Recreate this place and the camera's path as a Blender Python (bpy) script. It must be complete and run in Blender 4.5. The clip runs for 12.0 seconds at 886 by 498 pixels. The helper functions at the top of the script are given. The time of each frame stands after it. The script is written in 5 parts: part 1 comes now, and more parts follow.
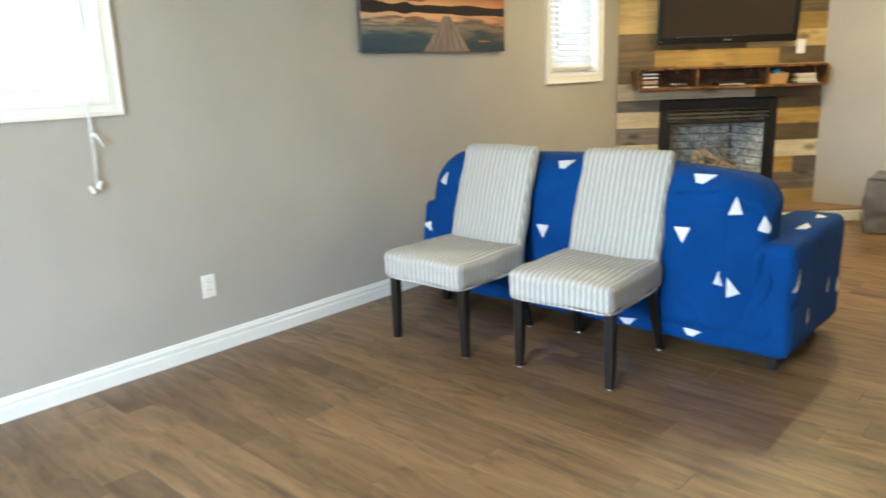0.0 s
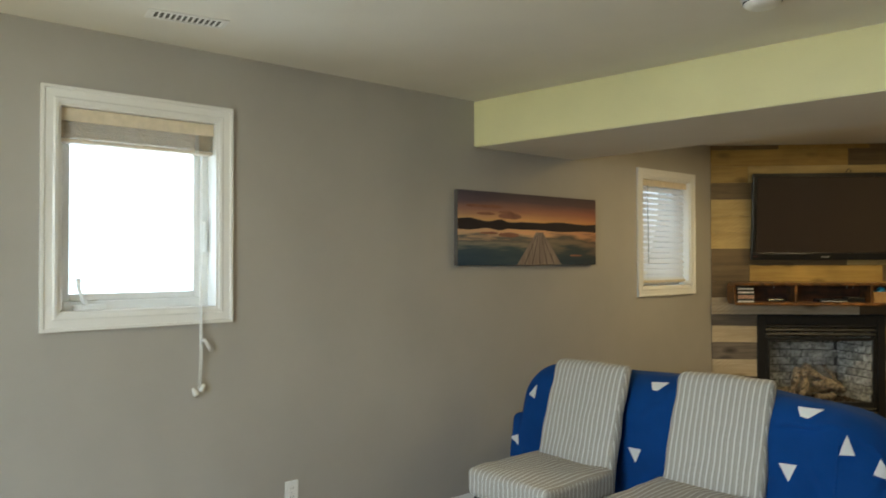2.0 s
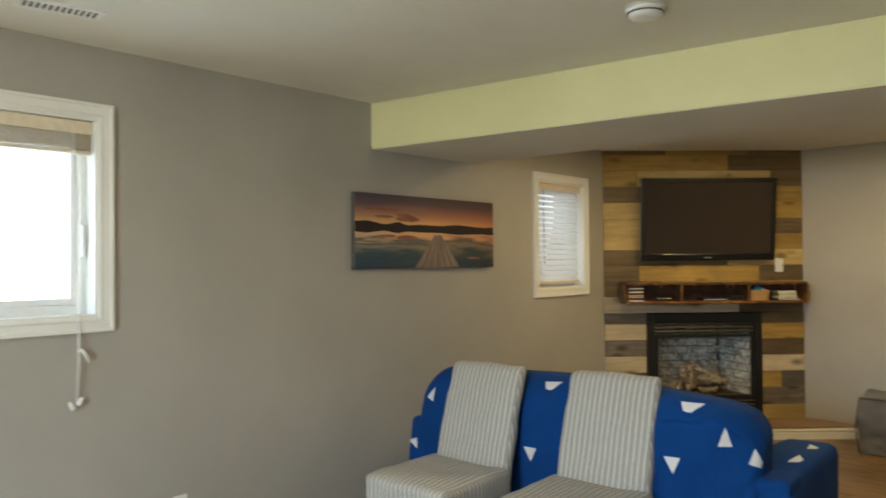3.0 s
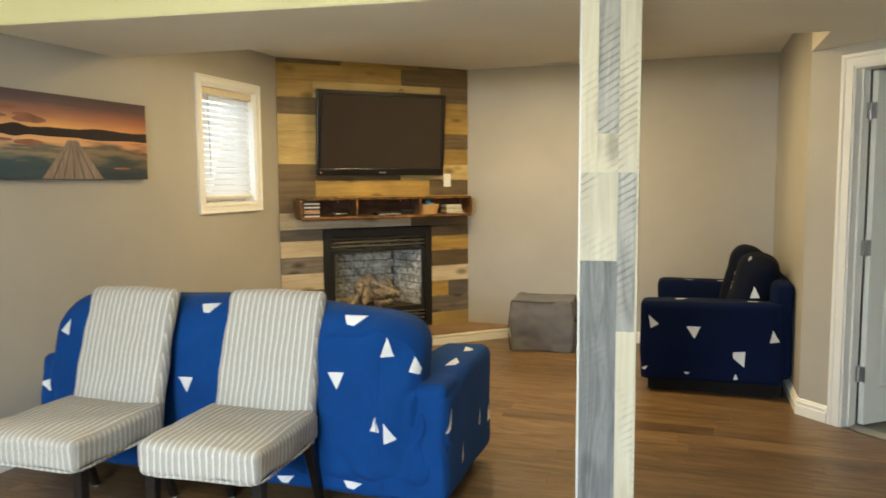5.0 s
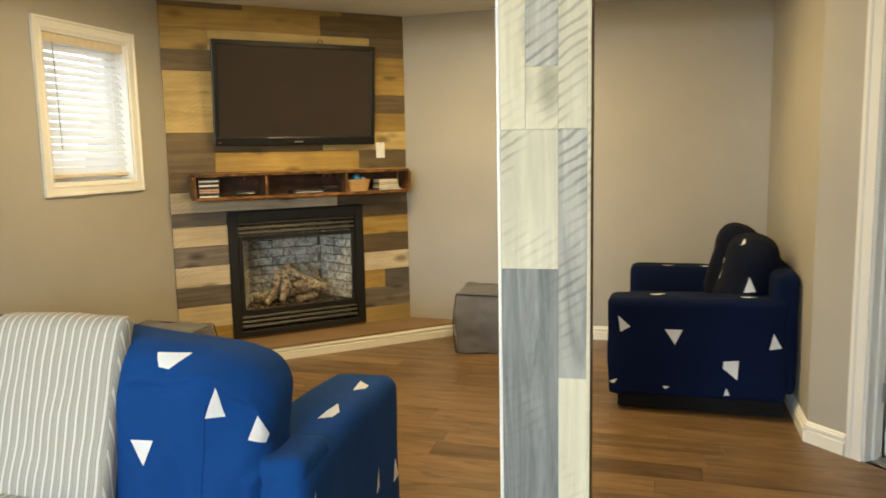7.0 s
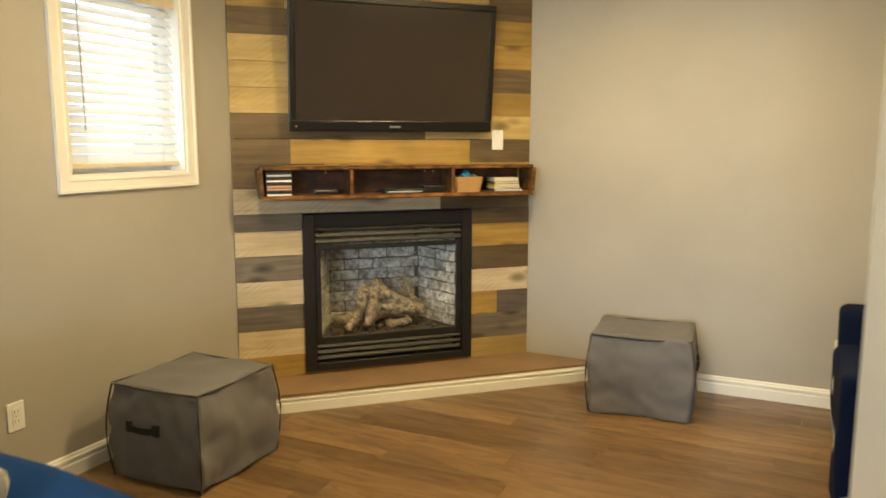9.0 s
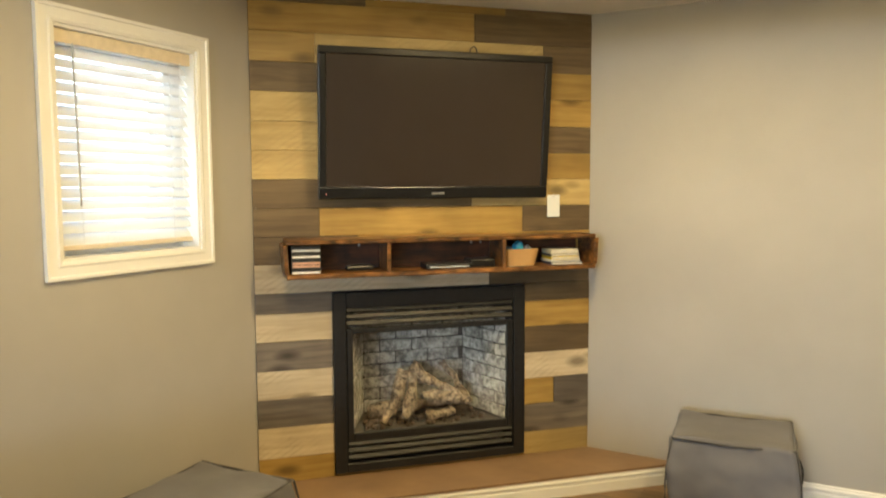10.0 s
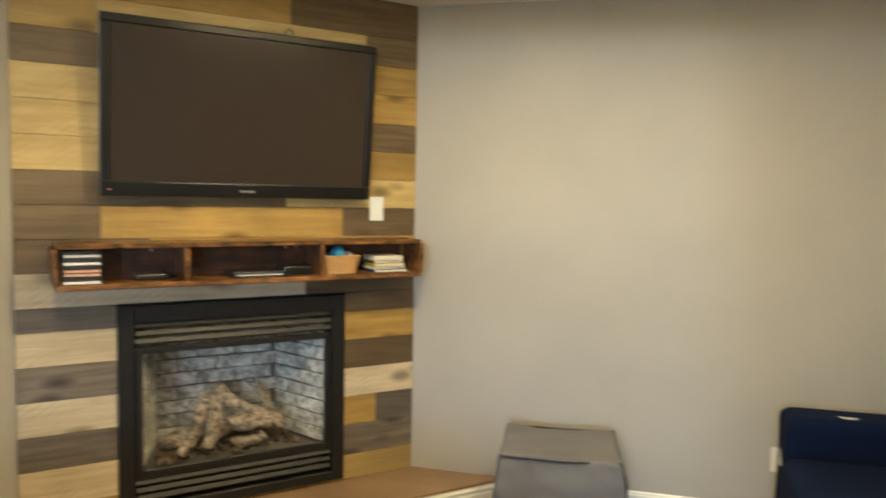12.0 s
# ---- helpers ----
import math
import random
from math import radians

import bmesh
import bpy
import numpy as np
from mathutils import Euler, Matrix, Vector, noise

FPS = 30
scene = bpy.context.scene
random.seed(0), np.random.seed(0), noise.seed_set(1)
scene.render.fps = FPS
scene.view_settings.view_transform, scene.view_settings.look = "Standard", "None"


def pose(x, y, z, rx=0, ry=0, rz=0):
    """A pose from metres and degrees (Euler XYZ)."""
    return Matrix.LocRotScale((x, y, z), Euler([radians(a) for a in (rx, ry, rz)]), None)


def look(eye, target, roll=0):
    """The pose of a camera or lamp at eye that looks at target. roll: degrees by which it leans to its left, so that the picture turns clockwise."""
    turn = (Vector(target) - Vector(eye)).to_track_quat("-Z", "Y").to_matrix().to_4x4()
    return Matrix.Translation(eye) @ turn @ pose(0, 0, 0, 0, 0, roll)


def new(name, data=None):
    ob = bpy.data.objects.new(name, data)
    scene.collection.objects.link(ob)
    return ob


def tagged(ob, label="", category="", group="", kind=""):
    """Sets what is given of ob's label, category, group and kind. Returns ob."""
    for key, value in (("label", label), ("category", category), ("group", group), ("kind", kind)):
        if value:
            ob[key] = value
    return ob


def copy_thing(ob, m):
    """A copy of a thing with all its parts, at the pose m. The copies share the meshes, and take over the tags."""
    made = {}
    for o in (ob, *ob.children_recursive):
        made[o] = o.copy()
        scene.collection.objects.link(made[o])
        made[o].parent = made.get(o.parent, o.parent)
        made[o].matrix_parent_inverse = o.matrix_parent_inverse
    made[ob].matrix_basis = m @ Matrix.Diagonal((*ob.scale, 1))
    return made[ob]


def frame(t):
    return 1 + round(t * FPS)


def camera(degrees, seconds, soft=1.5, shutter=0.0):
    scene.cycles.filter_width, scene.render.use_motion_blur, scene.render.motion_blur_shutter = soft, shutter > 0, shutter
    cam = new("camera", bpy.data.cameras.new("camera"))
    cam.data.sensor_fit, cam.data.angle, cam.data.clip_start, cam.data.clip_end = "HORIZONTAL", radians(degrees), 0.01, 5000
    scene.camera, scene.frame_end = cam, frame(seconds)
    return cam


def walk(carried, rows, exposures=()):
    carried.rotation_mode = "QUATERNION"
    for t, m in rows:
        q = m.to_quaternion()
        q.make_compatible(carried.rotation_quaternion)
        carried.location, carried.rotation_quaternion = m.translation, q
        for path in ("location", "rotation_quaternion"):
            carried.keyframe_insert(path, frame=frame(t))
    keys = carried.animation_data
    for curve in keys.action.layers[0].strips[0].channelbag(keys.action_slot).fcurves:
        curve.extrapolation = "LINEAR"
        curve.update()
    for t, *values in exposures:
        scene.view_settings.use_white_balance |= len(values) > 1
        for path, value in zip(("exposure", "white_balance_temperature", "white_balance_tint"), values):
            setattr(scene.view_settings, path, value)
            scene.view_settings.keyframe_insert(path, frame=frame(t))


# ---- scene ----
cam = camera(62.0, 12.0, soft=1.7, shutter=0.4)
PATH = [
    (0, (3.231, -0.341, 1.347), (1.905, 1.078, 0.871), -1.9),
    (0.5, (3.241, -0.366, 1.366), (1.732, 0.877, 0.941), -2.3),
    (1, (3.244, -0.376, 1.409), (1.658, 0.812, 1.14), -1.9),
    (1.5, (3.254, -0.366, 1.444), (1.677, 0.859, 1.331), -1.1),
    (2, (3.247, -0.364, 1.48), (1.723, 0.931, 1.51), -0.1),
    (2.5, (3.246, -0.348, 1.495), (1.797, 1.029, 1.557), -0.2),
    (3, (3.257, -0.32, 1.486), (1.913, 1.161, 1.52), -0.5),
    (3.5, (3.215, -0.281, 1.482), (2.099, 1.378, 1.455), -0.7),
    (5.5, (3.227, 0.216, 1.4), (2.684, 2.129, 1.184), -0.3),
    (6, (3.202, 0.501, 1.386), (2.731, 2.429, 1.143), -0.6),
    (6.5, (3.164, 0.786, 1.394), (2.701, 2.714, 1.138), -1.1),
    (7, (3.209, 1.11, 1.401), (2.629, 3.006, 1.142), -1.2),
    (7.5, (3.104, 1.392, 1.387), (2.45, 3.259, 1.088), -0.9),
    (9.5, (2.563, 2.483, 1.452), (1.665, 4.252, 1.195), -0.2),
    (10, (2.409, 2.687, 1.517), (1.478, 4.45, 1.357), -0.3),
    (10.5, (2.366, 2.796, 1.541), (1.404, 4.549, 1.491), 0.3),
    (11, (2.363, 2.834, 1.542), (1.393, 4.583, 1.51), 0.8),
    (11.5, (2.292, 2.873, 1.538), (1.476, 4.697, 1.453), 0.9),
    (12, (2.287, 2.981, 1.496), (1.81, 4.918, 1.354), 1.1),
]
EXPOSURES = [
    (0.0, -0.37, 5850, 8), (0.5, -0.9, 5900, 8), (1.0, -1.25, 6000, 4), (1.5, -1.42, 6200, 4), (2.0, -1.5, 6500, 6), (2.5, -1.45, 6550, 8), (3.0, -1.35, 6550, 8), (3.5, -1.08, 6650, 8),
    (5.5, -0.55, 6600, 8), (6.5, -0.55, 6750, 8), (7.5, -0.53, 6850, 8), (9.5, -0.34, 6750, 8), (10.5, -0.36, 6350, 8), (12.0, -0.36, 5900, 8)]
walk(cam, [(t, look(eye, target, roll)) for t, eye, target, roll in PATH], EXPOSURES)

# ---------------------------------------------------------------- light
world = bpy.data.worlds.new("daylight")
scene.world = world
world.use_nodes = True
sky = world.node_tree.nodes.new("ShaderNodeTexSky")
sky.sky_type, sky.sun_disc = "NISHITA", False
sky.sun_elevation, sky.sun_rotation = radians(40), radians(200)
world.node_tree.links.new(sky.outputs[0], world.node_tree.nodes["Background"].inputs[0])
world.node_tree.nodes["Background"].inputs[1].default_value = 0.12


def area(name, at, target, w, h, power, colour):
    data = bpy.data.lights.new(name, "AREA")
    data.shape, data.size, data.size_y, data.energy, data.color = "RECTANGLE", w, h, power, colour
    ob = new(name, data)
    ob.matrix_world = look(at, target)
    return ob


DAY = (0.66, 0.83, 1.0)
WARM = (1.0, 0.75, 0.36)
area("daylight_window", (-0.36, 0.705, 1.75), (2.0, 1.1, 0.8), 1.3, 1.4, 100, DAY)
area("daylight_blind", (-0.38, 4.68, 1.75), (2.0, 4.8, 1.2), 0.9, 1.1, 15, DAY)
area("daylight_slats", (-0.80, 3.95, 2.25), (1.7, 6.4, 0.6), 0.9, 0.9, 50, DAY)
# two lamps added outside an assumed, unseen rear opening: sky above, sunlit ground below
area("rear_sky_fill", (3.0, -3.4, 2.35), (0.6, 2.2, 1.2), 3.2, 1.3, 1650, DAY)
area("rear_ground_fill", (2.4, -2.95, 0.04), (2.3, -2.45, 1.5), 3.2, 1.2, 800, (1.0, 0.95, 0.66))


def downlight_lamp(x, y, power):
    data = bpy.data.lights.new("recessed_lamp", "AREA")
    data.shape, data.size, data.energy, data.color = "DISK", 0.10, power, WARM
    ob = new("recessed_lamp", data)
    ob.matrix_world = look((x, y, 2.405), (x, y, 0), 0)


DOWNLIGHTS = [(1.76, 5.10, 42), (1.45, 1.30, 15), (1.10, 4.30, 28), (2.75, 5.0, 40)]
for lx, ly, power in DOWNLIGHTS:
    downlight_lamp(lx, ly, power)


# ---------------------------------------------------------------- materials
def link(m, a, b):
    m.node_tree.links.new(a, b)


def node(m, kind, **inputs):
    n = m.node_tree.nodes.new(kind)
    for key, value in inputs.items():
        n.inputs[key.replace("_", " ")].default_value = value
    return n


def base(name, rough=0.6, metal=0.0):
    m = bpy.data.materials.new(name)
    m.use_nodes = True
    p = m.node_tree.nodes["Principled BSDF"]
    p.inputs["Roughness"].default_value, p.inputs["Metallic"].default_value = rough, metal
    return m, p


def coords(m, scale=(1, 1, 1), rand=0.0):
    tc = node(m, "ShaderNodeTexCoord")
    mp = node(m, "ShaderNodeMapping")
    mp.inputs["Scale"].default_value = scale
    link(m, tc.outputs["Object"], mp.inputs["Vector"])
    if rand:
        info = node(m, "ShaderNodeObjectInfo")
        mul = node(m, "ShaderNodeMath")
        mul.operation = "MULTIPLY"
        mul.inputs[1].default_value = rand
        link(m, info.outputs["Random"], mul.inputs[0])
        comb = node(m, "ShaderNodeCombineXYZ")
        for i in range(3):
            link(m, mul.outputs[0], comb.inputs[i])
        link(m, comb.outputs[0], mp.inputs["Location"])
    return mp.outputs[0]


def ramp(m, fac, stops):
    r = node(m, "ShaderNodeValToRGB")
    el = r.color_ramp.elements
    while len(el) < len(stops):
        el.new(0.5)
    for e, (at, c) in zip(el, stops):
        e.position, e.color = at, (*c, 1)
    link(m, fac, r.inputs[0])
    return r.outputs[0]


def noise_tex(m, vec, scale, detail=4.0, rough=0.55, distort=0.0):
    n = node(m, "ShaderNodeTexNoise", Scale=scale, Detail=detail, Roughness=rough, Distortion=distort)
    link(m, vec, n.inputs["Vector"])
    return n.outputs[0]


def bump(m, p, height, strength=0.2, distance=0.002):
    b = node(m, "ShaderNodeBump", Strength=strength, Distance=distance)
    link(m, height, b.inputs["Height"])
    link(m, b.outputs[0], p.inputs["Normal"])


def mixc(m, fac, a, b, mode="MIX"):
    x = node(m, "ShaderNodeMix")
    x.data_type, x.blend_type = "RGBA", mode
    for sock, v in ((x.inputs[0], fac), (x.inputs[6], a), (x.inputs[7], b)):
        if isinstance(v, (int, float)):
            sock.default_value = v
        elif isinstance(v, tuple):
            sock.default_value = (*v, 1)
        else:
            link(m, v, sock)
    return x.outputs[2]


def shade(c, k):
    return tuple(min(1, v * k) for v in c)


def paint(name, c, rough=0.6, mottle=0.06, grain=260, bumps=0.12):
    """Rolled paint: slight mottling and orange-peel relief."""
    m, p = base(name, rough)
    v = coords(m)
    link(m, ramp(m, noise_tex(m, v, 1.7, 5), [(0.3, shade(c, 1 - mottle)), (0.7, shade(c, 1 + mottle))]), p.inputs["Base Color"])
    bump(m, p, noise_tex(m, v, grain, 2), bumps, 0.001)
    return m


def plain(name, c, rough=0.5, metal=0.0, vary=0.08, scale=30):
    m, p = base(name, rough, metal)
    v = coords(m)
    link(m, ramp(m, noise_tex(m, v, scale, 3), [(0.3, shade(c, 1 - vary)), (0.7, shade(c, 1 + vary))]), p.inputs["Base Color"])
    return m


def wood(name, light, dark, axis=0, rough=0.6, rand=9.0, fine=28.0, knots=0.0, hue=0.25, saw=0.0, shadefac=0.45, blot=2.2, low=0.55, cut=0.48, swirl=0.6):
    """Sawn board: grain stretched along one axis, tone varied board by board."""
    m, p = base(name, rough)
    sc = [fine, fine, fine]
    sc[axis] = fine / 14
    v = coords(m, tuple(sc), rand)
    g = noise_tex(m, v, 1.0, 6, 0.62, swirl)
    col = ramp(m, g, [(0.28, dark), (0.5, tuple((a + b) / 2 for a, b in zip(light, dark))), (0.72, light)])
    v2 = coords(m, (blot, blot, blot), rand)
    col = mixc(m, shadefac, col, ramp(m, noise_tex(m, v2, 1.2, 3), [(0.3, (low, low, low)), (0.7, (1, 1, 1))]), "MULTIPLY")
    if saw:
        w = node(m, "ShaderNodeTexWave", Scale=0.8, Distortion=2.2, Detail=3.0)
        w.bands_direction = "DIAGONAL"
        sv = coords(m, (-16, 1, 26), rand)
        link(m, sv, w.inputs["Vector"])
        mask = ramp(m, noise_tex(m, coords(m, (4, 4, 2.4), rand), 1.3, 3), [(cut, (0, 0, 0)), (cut + 0.14, (saw,) * 3)])
        band = ramp(m, w.outputs["Fac"], [(0.62, (0, 0, 0)), (0.95, (1, 1, 1))])
        col = mixc(m, mixc(m, 1.0, mask, band, "MULTIPLY"), col, shade(dark, 0.45))
    if knots:
        sk = [7.0, 7.0, 7.0]
        sk[axis] = 3.2
        vo = node(m, "ShaderNodeTexVoronoi", Scale=1.0)
        link(m, coords(m, tuple(sk), rand), vo.inputs["Vector"])
        col = mixc(m, ramp(m, vo.outputs["Distance"], [(0.10, (knots,) * 3), (0.27, (0, 0, 0))]), col, shade(dark, 0.3))
    info = node(m, "ShaderNodeObjectInfo")
    tone = ramp(m, info.outputs["Random"], [(0.0, (1 - hue,) * 3), (1.0, (1, 1, 1))])
    link(m, mixc(m, 1.0, col, tone, "MULTIPLY"), p.inputs["Base Color"])
    bump(m, p, g, 0.35, 0.002)
    return m


WALL = paint("wall_paint", (0.40, 0.376, 0.338), 0.5)
CEIL = paint("ceiling_paint", (0.77, 0.74, 0.67), 0.7, 0.04, 120, 0.3)
CREAM = paint("beam_paint", (0.76, 0.71, 0.40), 0.5)
TRIM = paint("trim_paint", (0.80, 0.79, 0.76), 0.32, 0.03, 60, 0.05)
DOORP = paint("door_paint", (0.88, 0.89, 0.85), 0.38, 0.03, 60, 0.05)
PLASTIC = plain("white_plastic", (0.78, 0.78, 0.76), 0.35, 0, 0.03)
BLACK = plain("black_plastic", (0.012, 0.012, 0.013), 0.28)
STEELBLACK = plain("black_steel", (0.014, 0.014, 0.015), 0.42, 0.2, 0.2)
CHROME = plain("brushed_steel", (0.42, 0.42, 0.41), 0.45, 1.0)
LEG = wood("espresso_wood", (0.014, 0.009, 0.007), (0.006, 0.005, 0.004), 2, 0.45)
DARK = plain("dark_gap", (0.01, 0.01, 0.01), 0.9)
PINE_L = wood("pale_pine", (0.68, 0.50, 0.215), (0.47, 0.32, 0.11), 0, 0.6, knots=0.85, shadefac=0.7, saw=0.2)
PINE_M = wood("honey_pine", (0.56, 0.365, 0.100), (0.36, 0.205, 0.050), 0, 0.5, knots=0.8, shadefac=0.85)
PINE_D = wood("brown_stained_pine", (0.25, 0.168, 0.082), (0.115, 0.074, 0.035), 0, 0.6, knots=0.5, shadefac=0.7)
PINE_G = wood("grey_weathered_pine", (0.29, 0.235, 0.18), (0.11, 0.090, 0.070), 0, 0.65, knots=0.9, shadefac=0.7)
PINE_W = wood("whitewashed_pine", (0.78, 0.65, 0.44), (0.52, 0.40, 0.25), 0, 0.65, knots=0.8, hue=0.12, shadefac=0.6, saw=0.28)
BURNT = wood("torched_pine", (0.56, 0.25, 0.075), (0.022, 0.010, 0.006), 0, 0.32, fine=60, shadefac=1.0, blot=13, low=0.10)
RED_BROWN = wood("dark_red_brown_pine", (0.19, 0.060, 0.024), (0.012, 0.007, 0.005), 0, 0.45, fine=60, shadefac=0.9, blot=9, low=0.15)
POST_P = wood("pale_barn_board", (0.86, 0.81, 0.66), (0.68, 0.62, 0.47), 2, 0.7, fine=20, knots=0.55, hue=0.08, saw=0.30, shadefac=0.35, low=0.75, swirl=1.4)
POST_S = wood("sawn_barn_board", (0.84, 0.79, 0.64), (0.62, 0.58, 0.47), 2, 0.7, fine=20, knots=0.6, hue=0.08, saw=0.55, shadefac=0.4, low=0.65, cut=0.46, swirl=1.4)
POST_M = wood("whitewashed_grey_board", (0.72, 0.70, 0.64), (0.25, 0.26, 0.27), 2, 0.7, fine=11, knots=0.8, hue=0.08, saw=0.55, shadefac=0.5, low=0.5, cut=0.42, swirl=1.8)
POST_G = wood("grey_barn_board", (0.40, 0.41, 0.42), (0.15, 0.16, 0.17), 2, 0.6, fine=17, knots=0.8, hue=0.1, saw=0.2, shadefac=0.55, low=0.45, swirl=3.2)
HEARTH = plain("hearth_top", (0.24, 0.15, 0.085), 0.5, 0, 0.15, 5)


def floor_material():
    m, p = base("vinyl_plank", 0.34)
    v = coords(m, (2.6, 15, 15), 13.0)
    g = noise_tex(m, v, 1.0, 8, 0.66, 0.9)
    col = ramp(m, g, [(0.27, (0.072, 0.040, 0.018)), (0.44, (0.145, 0.086, 0.039)), (0.72, (0.228, 0.142, 0.070))])
    info = node(m, "ShaderNodeObjectInfo")
    tone = ramp(m, info.outputs["Random"], [(0.0, (0.70, 0.68, 0.66)), (0.35, (0.96, 0.95, 0.94)), (0.7, (1.12, 1.11, 1.10)), (1.0, (1.32, 1.30, 1.27))])
    streak = noise_tex(m, coords(m, (3.4, 11, 11), 29.0), 1.0, 5, 0.6, 1.2)
    col = mixc(m, ramp(m, streak, [(0.57, (0, 0, 0)), (0.70, (0.72,) * 3)]), col, (0.060, 0.036, 0.022))
    link(m, mixc(m, 1.0, col, tone, "MULTIPLY"), p.inputs["Base Color"])
    link(m, ramp(m, g, [(0.3, (0.42,) * 3), (0.7, (0.30,) * 3)]), p.inputs["Roughness"])
    bump(m, p, g, 0.12, 0.001)
    return m


FLOOR = floor_material()


def fabric(name, c, rough=0.95, weave=900, fold=0.0, sheen=0.3):
    m, p = base(name, rough)
    v = coords(m)
    link(m, ramp(m, noise_tex(m, v, 3.0, 5), [(0.3, shade(c, 0.82)), (0.7, shade(c, 1.12))]), p.inputs["Base Color"])
    p.inputs["Sheen Weight"].default_value = sheen
    p.inputs["Specular IOR Level"].default_value = 0.15
    bump(m, p, noise_tex(m, v, weave, 2), 0.3, 0.001)
    return m


BLUE = fabric("blue_stretch_cover", (0.004, 0.048, 0.205), sheen=0.02)
# loveseat covers: coloured darker than the sofa's blue, back cushions darkest
DARKER_BLUE = fabric("darker_blue_cover", (0.0022, 0.0075, 0.033), sheen=0.0)
CUSHION = fabric("darkest_blue_cushion_cover", (0.0035, 0.0055, 0.015), sheen=0.0)
PRINT = fabric("white_print", (0.72, 0.72, 0.72))
GREY_F = fabric("grey_felt", (0.150, 0.147, 0.158), sheen=0.1)
PIPING = fabric("grey_piping", (0.045, 0.043, 0.045))
STRAP = fabric("black_webbing", (0.008, 0.008, 0.009))


def stripe_material():
    """Woven stripe that follows the cover's own uv, in metres across."""
    m, p = base("striped_chair_fabric", 0.95)
    uv = node(m, "ShaderNodeUVMap")
    sep = node(m, "ShaderNodeSeparateXYZ")
    link(m, uv.outputs[0], sep.inputs[0])
    a = node(m, "ShaderNodeMath")
    a.operation = "MULTIPLY"
    a.inputs[1].default_value = 1 / 0.027
    link(m, sep.outputs[0], a.inputs[0])
    fr = node(m, "ShaderNodeMath")
    fr.operation = "FRACT"
    link(m, a.outputs[0], fr.inputs[0])
    beige, cream, taupe = (0.40, 0.38, 0.345), (0.66, 0.65, 0.62), (0.24, 0.22, 0.19)
    col = ramp(m, fr.outputs[0], [(0.0, taupe), (0.07, beige), (0.40, beige), (0.46, taupe), (0.52, cream), (0.74, cream), (0.80, taupe), (0.86, beige)])
    v = coords(m)
    col = mixc(m, 0.35, col, ramp(m, noise_tex(m, v, 420, 2), [(0.3, (0.6,) * 3), (0.7, (1,) * 3)]), "MULTIPLY")
    link(m, col, p.inputs["Base Color"])
    bump(m, p, noise_tex(m, v, 600, 2), 0.3, 0.001)
    return m


STRIPE = stripe_material()


def glass_material(name, tint=(1, 1, 1), rough=0.0):
    m, p = base(name, rough)
    p.inputs["Base Color"].default_value = (*tint, 1)
    p.inputs["Transmission Weight"].default_value, p.inputs["IOR"].default_value = 1.0, 1.45
    return m


GLASS = glass_material("clear_glass")


def emit(name, c, strength):
    m, p = base(name, 0.6)
    p.inputs["Emission Color"].default_value, p.inputs["Emission Strength"].default_value = (*c, 1), strength
    return m


LAMP = emit("lamp_lens", (1.0, 0.80, 0.50), 14.0)


# ---------------------------------------------------------------- mesh helpers
def link_mesh(name, bm, mat, smooth=False):
    bmesh.ops.recalc_face_normals(bm, faces=bm.faces)
    me = bpy.data.meshes.new(name)
    bm.to_mesh(me)
    bm.free()
    for mt in mat if isinstance(mat, (list, tuple)) else [mat]:
        me.materials.append(mt)
    if smooth:
        for f in me.polygons:
            f.use_smooth = True
    return new(name, me)


def part(name, bm, mat, parent, label="", smooth=False):
    ob = link_mesh(name, bm, mat, smooth)
    ob.parent = parent
    return tagged(ob, label)


def thing(name, m, label, category, group="", kind=""):
    ob = new(name)
    ob.empty_display_size = 0.1
    ob.matrix_basis = m
    return tagged(ob, label, category, group, kind)


def box(x0, y0, z0, x1, y1, z1, bevel=0.0, seg=2, bm=None):
    b = bmesh.new()
    bmesh.ops.create_cube(b, size=1)
    for v in b.verts:
        v.co = Vector(((x0 + x1) / 2 + v.co.x * (x1 - x0), (y0 + y1) / 2 + v.co.y * (y1 - y0), (z0 + z1) / 2 + v.co.z * (z1 - z0)))
    if bevel:
        bmesh.ops.bevel(b, geom=b.edges[:], offset=bevel, segments=seg, affect="EDGES", profile=0.5)
    return merged(bm, b)


def merged(bm, b):
    if bm is None:
        return b
    me = bpy.data.meshes.new("tmp")
    b.to_mesh(me)
    b.free()
    bm.from_mesh(me)
    bpy.data.meshes.remove(me)
    return bm


def moved(bm, m):
    bmesh.ops.transform(bm, matrix=m, verts=bm.verts)
    return bm


def prism(points, z0, z1, bm=None):
    """A slab from a plan outline."""
    b = bmesh.new()
    lo = [b.verts.new((x, y, z0)) for x, y in points]
    hi = [b.verts.new((x, y, z1)) for x, y in points]
    b.faces.new(lo[::-1])
    b.faces.new(hi)
    n = len(points)
    for i in range(n):
        b.faces.new((lo[i], lo[(i + 1) % n], hi[(i + 1) % n], hi[i]))
    return merged(bm, b)


